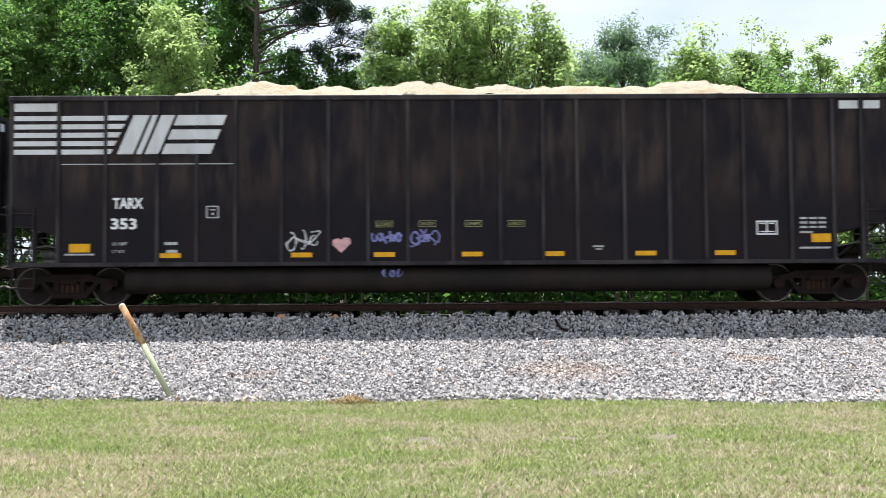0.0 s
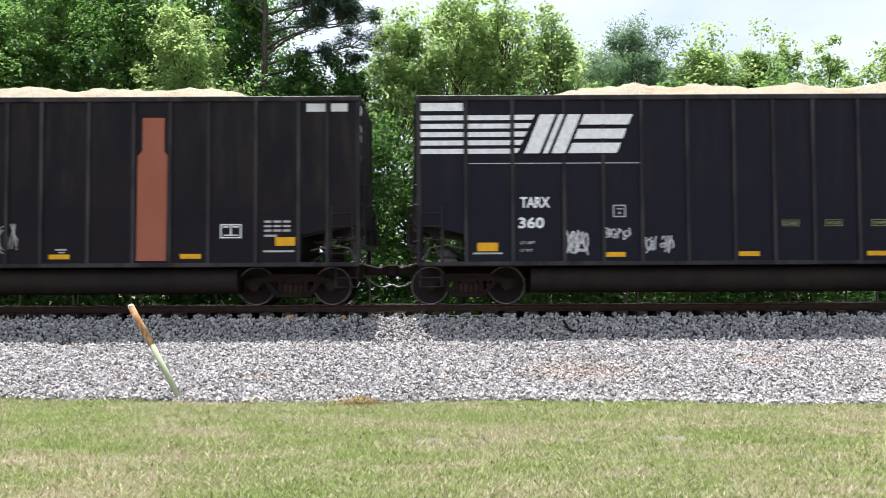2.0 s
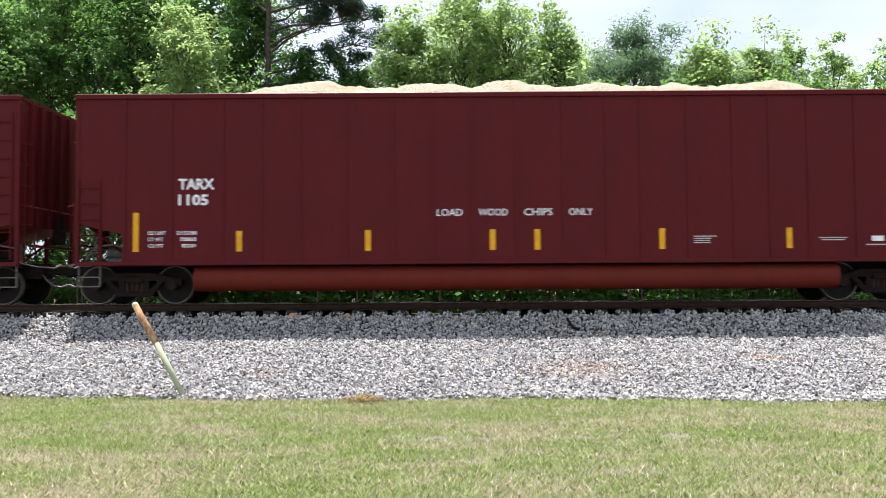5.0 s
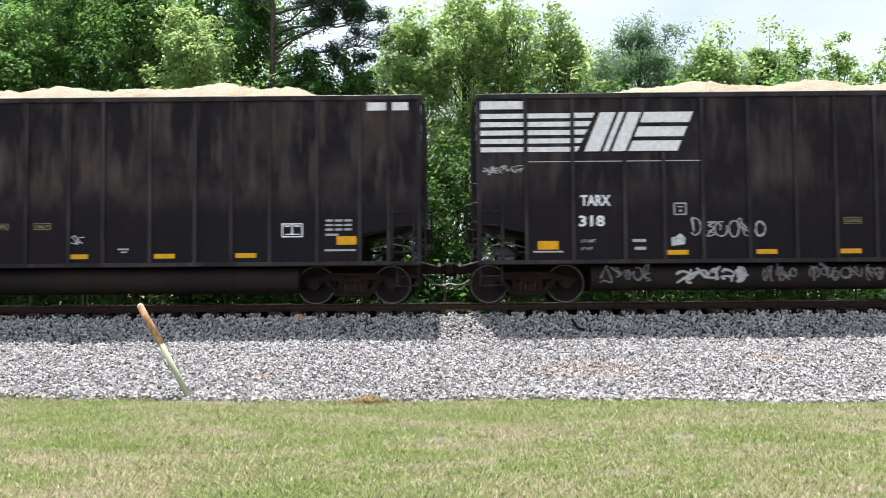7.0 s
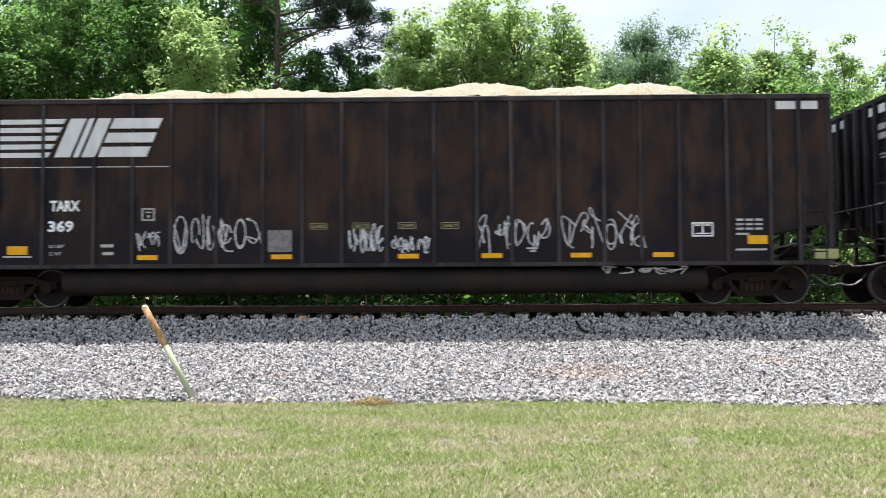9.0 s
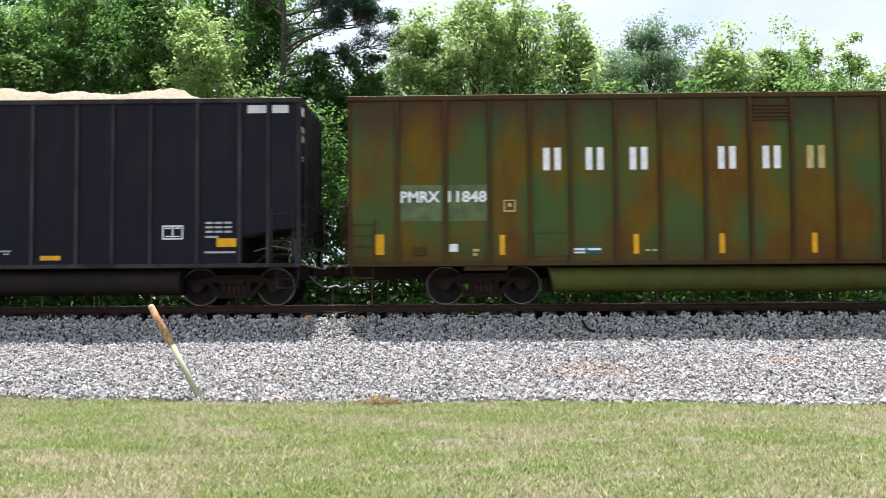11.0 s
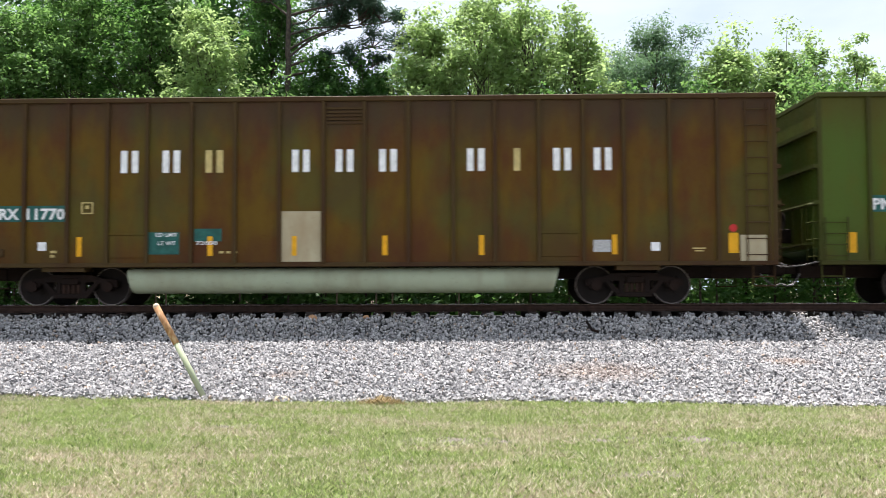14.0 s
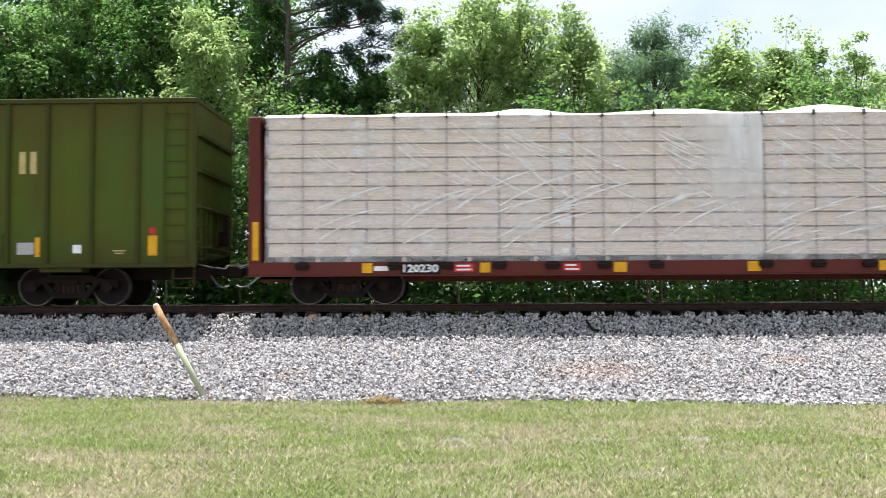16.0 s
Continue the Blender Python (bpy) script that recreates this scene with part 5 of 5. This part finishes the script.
def marks_k(car):
    patch("tare_patch", 5.5, 6.12, 1.18, 1.6, teal_patch, car)
    patch("tare_patch", 6.2, 6.6, 1.18, 1.6, teal_patch, car)
    lettering("lettering", "LD LMT", 5.55, SIDE - 0.008, 1.42, 0.09, mark_white, car, 0.48, 0.01)
    lettering("lettering", "LT WT", 5.55, SIDE - 0.008, 1.24, 0.09, mark_white, car, 0.42, 0.01)
    lettering("lettering", "72000", 6.22, SIDE - 0.008, 1.24, 0.09, mark_white, car, 0.36, 0.01)
    patch("brown_patch", 2.3, 3.15, 1.2, 1.9, brown_patch, car)
    for i, (a, b, z) in enumerate(((5.2, 6.0, 1.75), (11.5, 12.3, 1.4), (12.4, 13.1, 1.4), (14.5, 15.0, 1.4), (16.35, 17.0, 1.6), (18.6, 18.95, 3.5), (18.55, 18.95, 2.4), (17.6, 18.3, 1.25))):
        scribble("graffiti", a, b, z, z + 0.3, graf_blue if i in (0, 4) else mark_grey, car, 60 + i, 4, 0.03)


def marks_j(car):
    patch("tare_patch", 5.2, 5.9, 1.16, 1.34, teal_patch, car)
    bars("stencil", [(5.24, 5.5, 1.25, 0.05), (5.56, 5.86, 1.25, 0.05), (5.24, 5.5, 1.18, 0.04)], mark_white, car, SIDE - 0.006)
    patch("white_plate", 2.35, 2.55, 1.24, 1.42, mark_white, car)


def marks_l(car):
    patch("cream_patch", 8.36, 9.28, 1.02, 2.2, cream_patch, car, label="cream repainted repair patch")
    patch("tare_patch", 5.15, 5.95, 1.2, 1.72, teal_patch, car)
    patch("tare_patch", 6.3, 6.95, 1.5, 1.8, teal_patch, car)
    lettering("lettering", "LD LMT", 5.4, SIDE - 0.008, 1.62, 0.09, mark_white, car, 0.5, 0.01)
    lettering("lettering", "LT WT", 5.45, SIDE - 0.008, 1.42, 0.09, mark_white, car, 0.42, 0.01)
    lettering("lettering", "72000", 6.35, SIDE - 0.008, 1.42, 0.09, mark_white, car, 0.5, 0.01)
    patch("white_plate", 2.6, 2.8, 1.3, 1.5, mark_white, car)
    patch("cream_patch", 19.0, 19.6, 1.0, 1.6, cream_patch, car)


def train():
    cars = []
    cars.append((black_car(-31.86, "345", paint_black[1], 70, mark_scuffed, None, "dusty"), -31.86))
    spec = [(-9.87, "353", 0, 71, mark_scuffed, marks_a, "brown-stained and spray-tagged", (3.5, 6.54, 8.46, 10.5, 12.4, 14.55, 16.4)), (12.12, "330", 1, 72, mark_scuffed, marks_b, "with a salmon primer patch", (4.43, 7.5, 10.45, 13.4, 16.45)),
            (34.08, "360", 2, 73, mark_white, marks_c, "clean but spray-tagged", (4.36, 7.48, 10.46, 12.4, 14.37)), None, None,
            (99.83, "331", 3, 74, mark_white, marks_f, "streaked pale", (4.41, 6.5, 9.38, 12.37, 14.4, 16.3)), (121.77, "318", 4, 75, mark_white, marks_g, "belly covered in scrawls", (4.4, 6.46, 8.4, 10.47, 12.4, 15.4)),
            (143.77, "369", 5, 76, mark_scuffed, marks_h, "rust-stained and spray-tagged", (4.46, 7.6, 10.56, 12.5, 14.57, 16.47)), (165.74, "324", 2, 77, mark_scuffed, None, "dusty, rust-spotted", (4.4, 7.5, 10.46, 12.4, 14.5))]
    for s in spec:
        if s:
            cars.append((black_car(s[0], s[1], paint_black[s[2]], s[3], s[4], s[5], s[6], s[7]), s[0]))
    cars.append((red_car(56.02, "1226", 81), 56.02))
    cars.append((red_car(77.95, "1105", 82), 77.95))
    cars.append((bay_car(187.49, "11848", 0, (5,), belly_bay[0], rib_bay, marks_j, "faded green, rust-stained"), 187.49))
    cars.append((bay_car(208.29, "11840", 1, (), belly_bay[0], rib_bay, marks_k, "olive, heavily rust-stained"), 208.29))
    cars.append((bay_car(229.05, "11770", 2, (2, 7), belly_bay[1], rib_bay, marks_l, "rusted olive, pale-bellied", 2.04), 229.05))
    cars.append((bay_car(249.87, "11862", 3, (9,), belly_bay[2], rib_green, None, "bright olive-green", 2.18), 249.87))
    cars.append((lumber_car(270.96), 270.96))
    return cars


# ---- trees ----
def limb(V, F, p, q, r0, r1, sides=7):
    p, q = np.array(p, float), np.array(q, float)
    d = (q - p) / (np.linalg.norm(q - p) + 1e-9)
    u = np.cross(d, [0.3, 0.9, 0.1])
    u /= np.linalg.norm(u) + 1e-9
    v = np.cross(d, u)
    k = len(V)
    for c, r in ((p, r0), (q, r1)):
        for i in range(sides):
            a = i * math.tau / sides
            V.append(c + r * (math.cos(a) * u + math.sin(a) * v))
    for i in range(sides):
        j = (i + 1) % sides
        F.extend((k + i, k + j, k + sides + j, k + sides + i))


def leaf_cloud(rng, centers, radii, per, size, slim=0.5, droop=0.3):
    """Leaves on the outer shells of many clumps, turned outward and up, as on real sprays."""
    n = len(centers)
    C = np.repeat(np.asarray(centers, float), per, 0)
    R = np.repeat(np.asarray(radii, float), per)[:, None]
    form = np.repeat(0.7 + 0.6 * rng.random((n, 3)) * np.array([1, 1, 0.8]), per, 0)
    k = len(C)
    d = rng.normal(size=(k, 3))
    d /= np.linalg.norm(d, axis=1, keepdims=True)
    d[:, 2] = np.where(rng.random(k) < 0.35, np.abs(d[:, 2]), d[:, 2])
    lump = 1 + 0.28 * np.sin(5.1 * d[:, :1] + C[:, :1] * 7) * np.sin(4.3 * d[:, 1:2] + C[:, 1:2] * 5) + 0.2 * np.sin(6 * d[:, 2:] + C[:, 2:] * 3)
    P = C + d * form * R * lump * (rng.random((k, 1)) ** 0.33)
    s = size * (0.55 + 0.9 * rng.random((k, 1)))
    up = d * 0.55 + np.array([0, 0, 0.8]) + rng.normal(size=(k, 3)) * 0.5
    up /= np.linalg.norm(up, axis=1, keepdims=True)
    a = rng.normal(size=(k, 3)) - np.array([0, 0, droop])
    a -= up * (a * up).sum(1, keepdims=True)
    a /= np.linalg.norm(a, axis=1, keepdims=True) + 1e-9
    b = np.cross(a, up)
    V = np.stack([P - a * s, P + b * s * slim, P + a * s, P - b * s * slim], 1).reshape(-1, 3)
    return V


def tree(name, x, y, height, spread, mat, seed, label, low=0.25, clumps=70, per=90, size=0.11, crown=None, slim=0.5, lean=0.0, trunk_r=None, blob=0.85, category="tree", crowd=0.55):
    rng = np.random.default_rng(seed)
    z0 = float(ground_z(x, y)) - 0.05
    ob = thing(name, pose(x, y, z0), label, category)
    r = trunk_r or 0.009 * height + 0.03
    V, F = [], []
    pts = [np.array((0.0, 0, 0))]
    for i in range(1, 7):
        q = i / 6
        pts.append(np.array((lean * q * height + 0.02 * height * rng.normal() * q, 0.02 * height * rng.normal() * q, height * 0.93 * q)))
    for i in range(6):
        limb(V, F, pts[i], pts[i + 1], r * (1 - 0.15 * i), r * (1 - 0.15 * (i + 1)))
    centers, radii = [], []
    for i in range(clumps):
        # the leaves crowd towards the light
        q = low + (1 - low) * ((i + rng.random()) / clumps) ** crowd
        ang = rng.random() * math.tau
        f = (q - low) / (1 - low)
        prof = crown(f) if crown else (0.55 + 0.75 * f) if f < 0.45 else max(0.12, 0.9 * math.sqrt(max(0.0, 1 - ((f - 0.45) / 0.56) ** 2)))
        rad = spread * prof * (0.35 + 0.65 * math.sqrt(rng.random())) * (0.8 + 0.75 * rng.random() ** 1.5) * (1 + 0.25 * math.sin(3 * ang + seed) * math.sin(9 * q + seed))
        base = pts[0] + (pts[6] - pts[0]) * max(0.05, q * 0.98 - 0.08)
        c = np.array((pts[6][0] * q + rad * math.cos(ang), rad * math.sin(ang), q * height + rng.normal() * 0.45))
        centers.append(c)
        radii.append(blob * (0.55 + 0.6 * rng.random()))
        if i % 2 == 0:
            mid = (base + c) / 2 + rng.normal(size=3) * 0.15
            limb(V, F, base, mid, r * 0.2, r * 0.11, 5)
            limb(V, F, mid, c, r * 0.11, 0.008, 5)
    tm = raw_mesh("trunk", np.array(V), np.array(F), 4, bark)
    tm.shade_smooth()
    share("trunk", tm, ob, pose(0, 0, 0))
    LV = leaf_cloud(rng, centers, radii, per, size, slim)
    cr = new("crown", raw_mesh("crown", LV, np.arange(len(LV)), 4, mat))
    cr.parent = ob
    return ob


def round_top(f):
    return math.sqrt(max(0.02, 1 - (2 * f - 1) ** 2))


def cone_top(f):
    return max(0.1, 0.95 * (1 - f) + 0.08)


def woods():
    """The wood behind the track, from its tall mixed left part to the lower young trees."""
    dec, young, thin = "tall broad-leaved tree with dense green crown", "light green young tree at the wood's edge", "thin young tree with sparse leaves"
    rows = [
        ("tree", -21.0, 36, 12.6, 2.6, leaf_mid, 107, dec), ("tree", -18.2, 35.5, 12.2, 2.0, leaf_mid, 105, "young green tree at the wood's edge"), ("tree", -16.2, 37, 14.0, 2.5, leaf_mid, 101, dec),
        ("tree", -13.8, 38, 14.5, 2.6, leaf_deep_and_shade, 102, dec), ("tree", -11.9, 37.5, 14.0, 2.2, leaf_mid, 103, dec), ("tree", -9.7, 34.6, 11.5, 1.9, leaf_light, 106, young),
        ("tree", -8.6, 38.5, 14.0, 1.9, leaf_deep_and_shade, 104, dec), ("tree", -5.7, 36, 10.1, 1.7, leaf_deep_and_shade, 131, "dark green tree with a low dense crown"), ("tree", -3.6, 36.5, 9.9, 1.5, leaf_deep_and_shade, 132, "dark green tree with a low dense crown"),
        ("tree", -1.5, 36, 11.7, 1.8, leaf_light, 108, young), ("tree", 0.6, 37, 13.2, 2.0, leaf_light, 109, "light green tree with an airy crown"),
        ("tree", 2.9, 37.8, 13.2, 1.9, leaf_light, 118, "light green tree with an airy crown"), ("tree", 4.6, 36.5, 12.0, 1.8, leaf_light, 110, "light green tree with an airy crown"), ("tree", 11.0, 36, 10.8, 1.5, leaf_light, 113, young),
        ("tree", 12.9, 36.6, 10.6, 1.4, leaf_light, 133, young), ("tree", 14.7, 38, 11.5, 1.0, leaf_light, 114, thin), ("tree", 16.6, 38.5, 11.6, 1.3, leaf_light, 115, thin),
        ("tree", 18.4, 36.5, 11.2, 1.7, leaf_light, 116, young), ("tree", 21.5, 37, 11.5, 2.2, leaf_mid, 117, dec)]
    for name, x, y, h, s, m, seed, lab in rows:
        sparse, airy = "sparse" in lab, "airy" in lab
        tree(name, x, y, h, s, m, seed, lab, 0.16, 60 if sparse else 150, 100 if sparse else 110 if airy else 132, 0.077, None, 0.62, 0, None, 0.46 if sparse else 0.62)
    # round blue-green pine, and the tall bare-trunked pine with long boughs
    tree("pine_tree", 8.1, 37.5, 12.0, 2.2, leaf_pine_light, 121, "round-crowned blue-green pine tree", 0.2, 125, 230, 0.085, round_top, 0.26, 0, None, 0.62, "pine tree")
    tree("pine_tree", 6.6, 38.5, 10.9, 1.4, leaf_pine_light, 122, "smaller blue-green pine tree", 0.2, 80, 200, 0.085, round_top, 0.26, 0, None, 0.6, "pine tree")
    tall_pine()
    back = "tree deeper in the wood"
    for i, (x, h, m) in enumerate(((-24, 15.6, leaf_deep_and_shade), (-19, 16.6, leaf_mid), (-14.5, 17.1, leaf_deep_and_shade), (-10, 17.1, leaf_deep_and_shade), (-5.6, 11.4, leaf_deep_and_shade), (-2.6, 12.6, leaf_mid), (0.3, 14.0, leaf_light), (3.2, 14.0, leaf_light),
                                   (6.2, 13.0, leaf_light), (9.4, 12.4, leaf_mid), (12.6, 12.0, leaf_light), (15.6, 11.2, leaf_light), (18.8, 11.4, leaf_light), (22.5, 11.6, leaf_mid), (26, 12, leaf_mid))):
        tree("tree", x, 43.5 + (i % 3), h, 2.5, m, 300 + i, back, 0.2, 75, 95, 0.095, None, 0.6, 0, None, 0.85)
    thicket()
    rng = random.Random(6)
    for i in range(30):
        x = -21 + 1.45 * i + rng.uniform(-0.5, 0.5)
        # darker leaf colour on most bushes stands in for the canopy's shade
        tree("bush", x, rng.uniform(31.8, 34.2), rng.uniform(5.2, 8.2) if x < -2 else rng.uniform(5.6, 8.0) if x < 8 else rng.uniform(7.0, 8.8), 1.7, (leaf_deep_and_shade, leaf_deep_and_shade, leaf_mid, leaf_deep_and_shade)[i % 4] if x < 7 else (leaf_deep_and_shade, leaf_light, leaf_mid)[i % 3], 200 + i, "dense bushy undergrowth along the wood's edge", 0.22, 34, 105, 0.085, None, 0.55, 0, 0.05, 0.75, "bush", 0.8)


def tall_pine():
    x, y, h = -7.25, 36.5, 17.5
    rng = np.random.default_rng(77)
    z0 = float(ground_z(x, y)) - 0.05
    ob = thing("pine_tree", pose(x, y, z0), "tall pine with a bare trunk and long dark boughs", "pine tree")
    V, F = [], []
    for i in range(8):
        limb(V, F, (0, 0, h * i / 8), (0.05 * i * 0.2, 0, h * (i + 1) / 8), 0.19 - 0.016 * i, 0.19 - 0.016 * (i + 1), 10)
    centers, radii = [], []
    boughs = [(10.6, 4.9, 0.5, 0.4), (11.3, 3.4, 1.0, -0.4), (11.0, 2.6, 1.2, 0.6), (10.2, 3.1, 0.6, -0.3), (11.9, 4.2, 0.3, 0.1), (12.3, 2.2, 0.6, 0.4), (12.7, 3.2, 0.5, -0.2),
              (12.6, -1.8, 1.0, 0.5), (13.6, 2.6, 1.2, 0.0), (14.6, 1.9, 1.0, 0.5), (15.8, -1.6, 0.9, -0.4), (16.6, 1.0, 0.8, 0.2)]
    for z, dx, up, dy in boughs:
        p = np.array((0.1, 0, z))
        for s in range(4):
            q = p + np.array((dx / 4, dy / 4, up / 4 * (1.6 - 0.45 * s))) + rng.normal(size=3) * 0.1
            limb(V, F, p, q, 0.06 - 0.013 * s, 0.047 - 0.013 * s, 6)
            if s > 0:
                for _ in range(5 if s > 1 else 2):
                    e = q + rng.normal(size=3) * (0.42, 0.5, 0.16) + (0.15 * np.sign(dx), 0, 0.42)
                    limb(V, F, q, e, 0.03, 0.01, 4)
                    centers.append(e)
                    radii.append(0.26 + 0.2 * rng.random())
            p = q
    tm = raw_mesh("trunk", np.array(V), np.array(F), 4, bark)
    tm.shade_smooth()
    share("trunk", tm, ob, pose(0, 0, 0))
    LV = leaf_cloud(rng, centers, radii, 190, 0.1, 0.2, 0.0)
    cr = new("crown", raw_mesh("crown", LV, np.arange(len(LV)), 4, leaf_pine))
    cr.parent = ob


def thicket():
    """Low dense growth that closes the wood near the ground, and the dim leaf litter under it."""
    rng = np.random.default_rng(44)
    # the dark leaf colour here paints in the shade inside the wood
    for y0, y1, z1, count, per, size, m, name, lab in ((31.0, 37.0, 1.4, 900, 40, 0.13, leaf_deep_and_shade, "undergrowth", "low dense undergrowth at the foot of the wood"), (39, 48, 6.0, 800, 55, 0.2, leaf_deep_and_shade, "far_woods", "dim dense leaves deeper in the wood")):
        c = np.stack([rng.uniform(-28, 28, count), rng.uniform(y0, y1, count), -0.8 + (z1 + 0.8) * rng.random(count) ** 1.7], 1)
        LV = leaf_cloud(rng, c, rng.uniform(0.5, 1.0, count), per, size)
        tagged(new(name, raw_mesh(name, LV, np.arange(len(LV)), 4, m)), lab, "undergrowth", kind="stuff")
    c = np.stack([rng.uniform(-30, -9, 360), rng.uniform(42, 50, 360), rng.uniform(9, 16, 360)], 1)
    LV = leaf_cloud(rng, c, rng.uniform(0.6, 1.2, 360), 60, 0.2)
    tagged(new("far_woods", raw_mesh("far_woods", LV, np.arange(len(LV)), 4, leaf_deep_and_shade)), "dim high leaves deeper in the wood", "woods", kind="stuff")
    bm = nb()
    for z, y in ((-0.96, 27.6),):
        box(bm, -90, 90, y, 130, z - 0.05, z)
    tagged(link_mesh("forest_floor", bm, litter), "brown leaf litter under the trees", "ground", kind="structure")
    # thin bare stems standing at the edge of the wood
    r2 = random.Random(12)
    for i in range(14):
        x, y = r2.uniform(-14, 15), r2.uniform(28.6, 30.5)
        bm = nb()
        bar(bm, (0, 0, 0), (r2.uniform(-0.1, 0.1), 0, r2.uniform(2.0, 3.2)), 0.035, 6, 0.02)
        ob = link_mesh("sapling_stem", bm, bark)
        ob.matrix_basis = pose(x, y, -0.98)
        tagged(ob, "thin bare sapling stem at the wood's edge", "stem")


litter = plain("leaf_litter", (0.06, 0.042, 0.026), 0.95, vary=0.5, scale=5, bump=0.6)



# ---- small things by the track ----
def marker_post():
    ob = thing("marker_post", pose(-4.15, 14.33, float(ground_z(-4.15, 14.33)) - 0.1), "leaning pale green tube post with a rusty orange top", "post")
    a, b, c = (0.06, 0, 0), (-0.47, 0.05, 0.97), (-0.81, 0.08, 1.56)
    part("lower_tube", bar(nb(), a, b, 0.046, 14), post_green, ob, "pale green tube", True)
    bm = nb()
    bar(bm, b, c, 0.052, 14)
    part("upper_sleeve", bm, post_rust, ob, "rusty orange sleeve", True)
    bm = nb()
    bmesh.ops.create_uvsphere(bm, u_segments=14, v_segments=8, radius=0.054, matrix=Matrix.Translation(c))
    part("cap", bm, cap_beige, ob, "faded beige domed cap", True)


post_green = weathered("pale_green_tube", (0.4, 0.44, 0.3), (0.3, 0.33, 0.2), (0.25, 0.2, 0.12), 0.5, 0.4, (0, 1, 0), 0.55)
def sleeve_material():
    m, n, l, b = nodes_of("rusty_orange_sleeve", 0.7)
    a = noise_tex(n, l, coords(n, l, (1, 1, 0.5)), 9, 6, 0.65)
    f = noise_tex(n, l, coords(n, l), 26, 5, 0.7)
    c = ramp(n, l, a, [(0.32, (0.16, 0.075, 0.03)), (0.5, (0.42, 0.23, 0.11)), (0.66, (0.58, 0.42, 0.26))])
    c = blend(n, l, ramp(n, l, f, [(0.6, (0, 0, 0)), (0.7, (0.85,) * 3)]), c, (0.06, 0.035, 0.02))
    l.new(c, b.inputs["Base Color"])
    relief(n, l, b, f, 0.4, 0.01)
    return m


post_rust = sleeve_material()
cap_beige = plain("faded_beige_cap", (0.62, 0.5, 0.36), 0.7, vary=0.2, scale=12)


def rock(name, x, y, r, mat, label, seed, flat=0.6):
    rng = np.random.default_rng(seed)
    bm = nb()
    bmesh.ops.create_icosphere(bm, subdivisions=2, radius=r)
    for v in bm.verts:
        v.co *= 1 + 0.3 * noise.noise(v.co / r * 1.3 + Vector((seed, 0, 0)))
        v.co.z *= flat
    ob = link_mesh(name, bm, mat)
    ob.matrix_basis = pose(x, y, float(ground_z(x, y)) + r * 0.2)
    tagged(ob, label, "rock")


rock_tan = plain("tan_rock", (0.5, 0.4, 0.25), 0.9, vary=0.25, scale=10, bump=0.5)
rock_rust = plain("orange_rock", (0.42, 0.24, 0.13), 0.9, vary=0.3, scale=12, bump=0.5)


def small_things():
    marker_post()
    rock("rock", -2.9, 14.15, 0.13, rock_tan, "flat tan rock lying in the ballast edge", 5, 0.5)
    rock("rock", -3.58, 21.15, 0.12, rock_rust, "orange-brown rock beside the rail", 6, 0.8)
    rock("rock", -2.33, 21.15, 0.1, rock_rust, "orange-brown rock beside the rail", 7, 0.8)
    ob = thing("rail_spike_bar", pose(2.82, 20.35, float(ground_z(2.82, 20.35))), "bent dark steel bar lying on the ballast", "scrap")
    bm = nb()
    pipe(bm, [(-0.1, 0.15, 0.26), (-0.04, 0.05, 0.14), (0.0, -0.05, 0.06), (0.13, -0.15, 0.03)], 0.03, 6)
    part("bar", bm, steel_dark, ob)
    # a tuft of dry cut grass at the lawn's edge
    rng = np.random.default_rng(9)
    k = 900
    x, y = -1.28 + 0.2 * rng.normal(size=k), 13.9 + 0.1 * rng.normal(size=k)
    z = ground_z(x, y) + 0.1 * rng.random(k) * np.exp(-((x + 1.28) / 0.25) ** 2)
    a, d = rng.random(k) * 6.283, rng.random(k) * 0.08
    V = np.empty((k, 3, 3))
    V[:, 0] = np.stack([x - 0.005, y, z], 1)
    V[:, 1] = np.stack([x + 0.005, y, z], 1)
    V[:, 2] = np.stack([x + np.cos(a) * 0.08, y + np.sin(a) * 0.08, z + d], 1)
    tagged(new("grass_tuft", raw_mesh("grass_tuft", V.reshape(-1, 3), np.arange(3 * k), 3, straw_mat)), "small heap of dry brown cut grass", "grass tuft")


straw_mat = plain("dry_straw", (0.3, 0.22, 0.1), 0.8, vary=0.4, scale=20)

ground()
ballast()
grass()
track()
woods()
small_things()
CARS = train()


def run(t):
    """Metres that the train has gone: it slows a very little."""
    return SPEED * t - 0.0061 * t * t


def motions():
    for car, lead in CARS:
        walk(car, [(t, pose(lead - run(t), TRACK_Y, 0)) for t in range(17)])
    for w, x, lead in WHEELSETS:
        # rolls while it passes the view; parked before and after
        t0, t1 = (lead + x - 15) / SPEED, (lead + x + 15) / SPEED
        a, b = max(0, math.floor(t0 * 30)), min(480, math.ceil(t1 * 30))
        rows = []
        for f in range(a, b + 1):
            rows.append((f / 30, pose(x, 0, WHEEL_R, 0, -math.degrees(run(f / 30) / WHEEL_R) % 360)))
        if not rows:
            rows = [(0, pose(x, 0, WHEEL_R))]
        if rows[0][0] > 0:
            rows.insert(0, (0, rows[0][1]))
        if rows[-1][0] < 16:
            rows.append((16.0, rows[-1][1]))
        walk(w, rows)


motions()
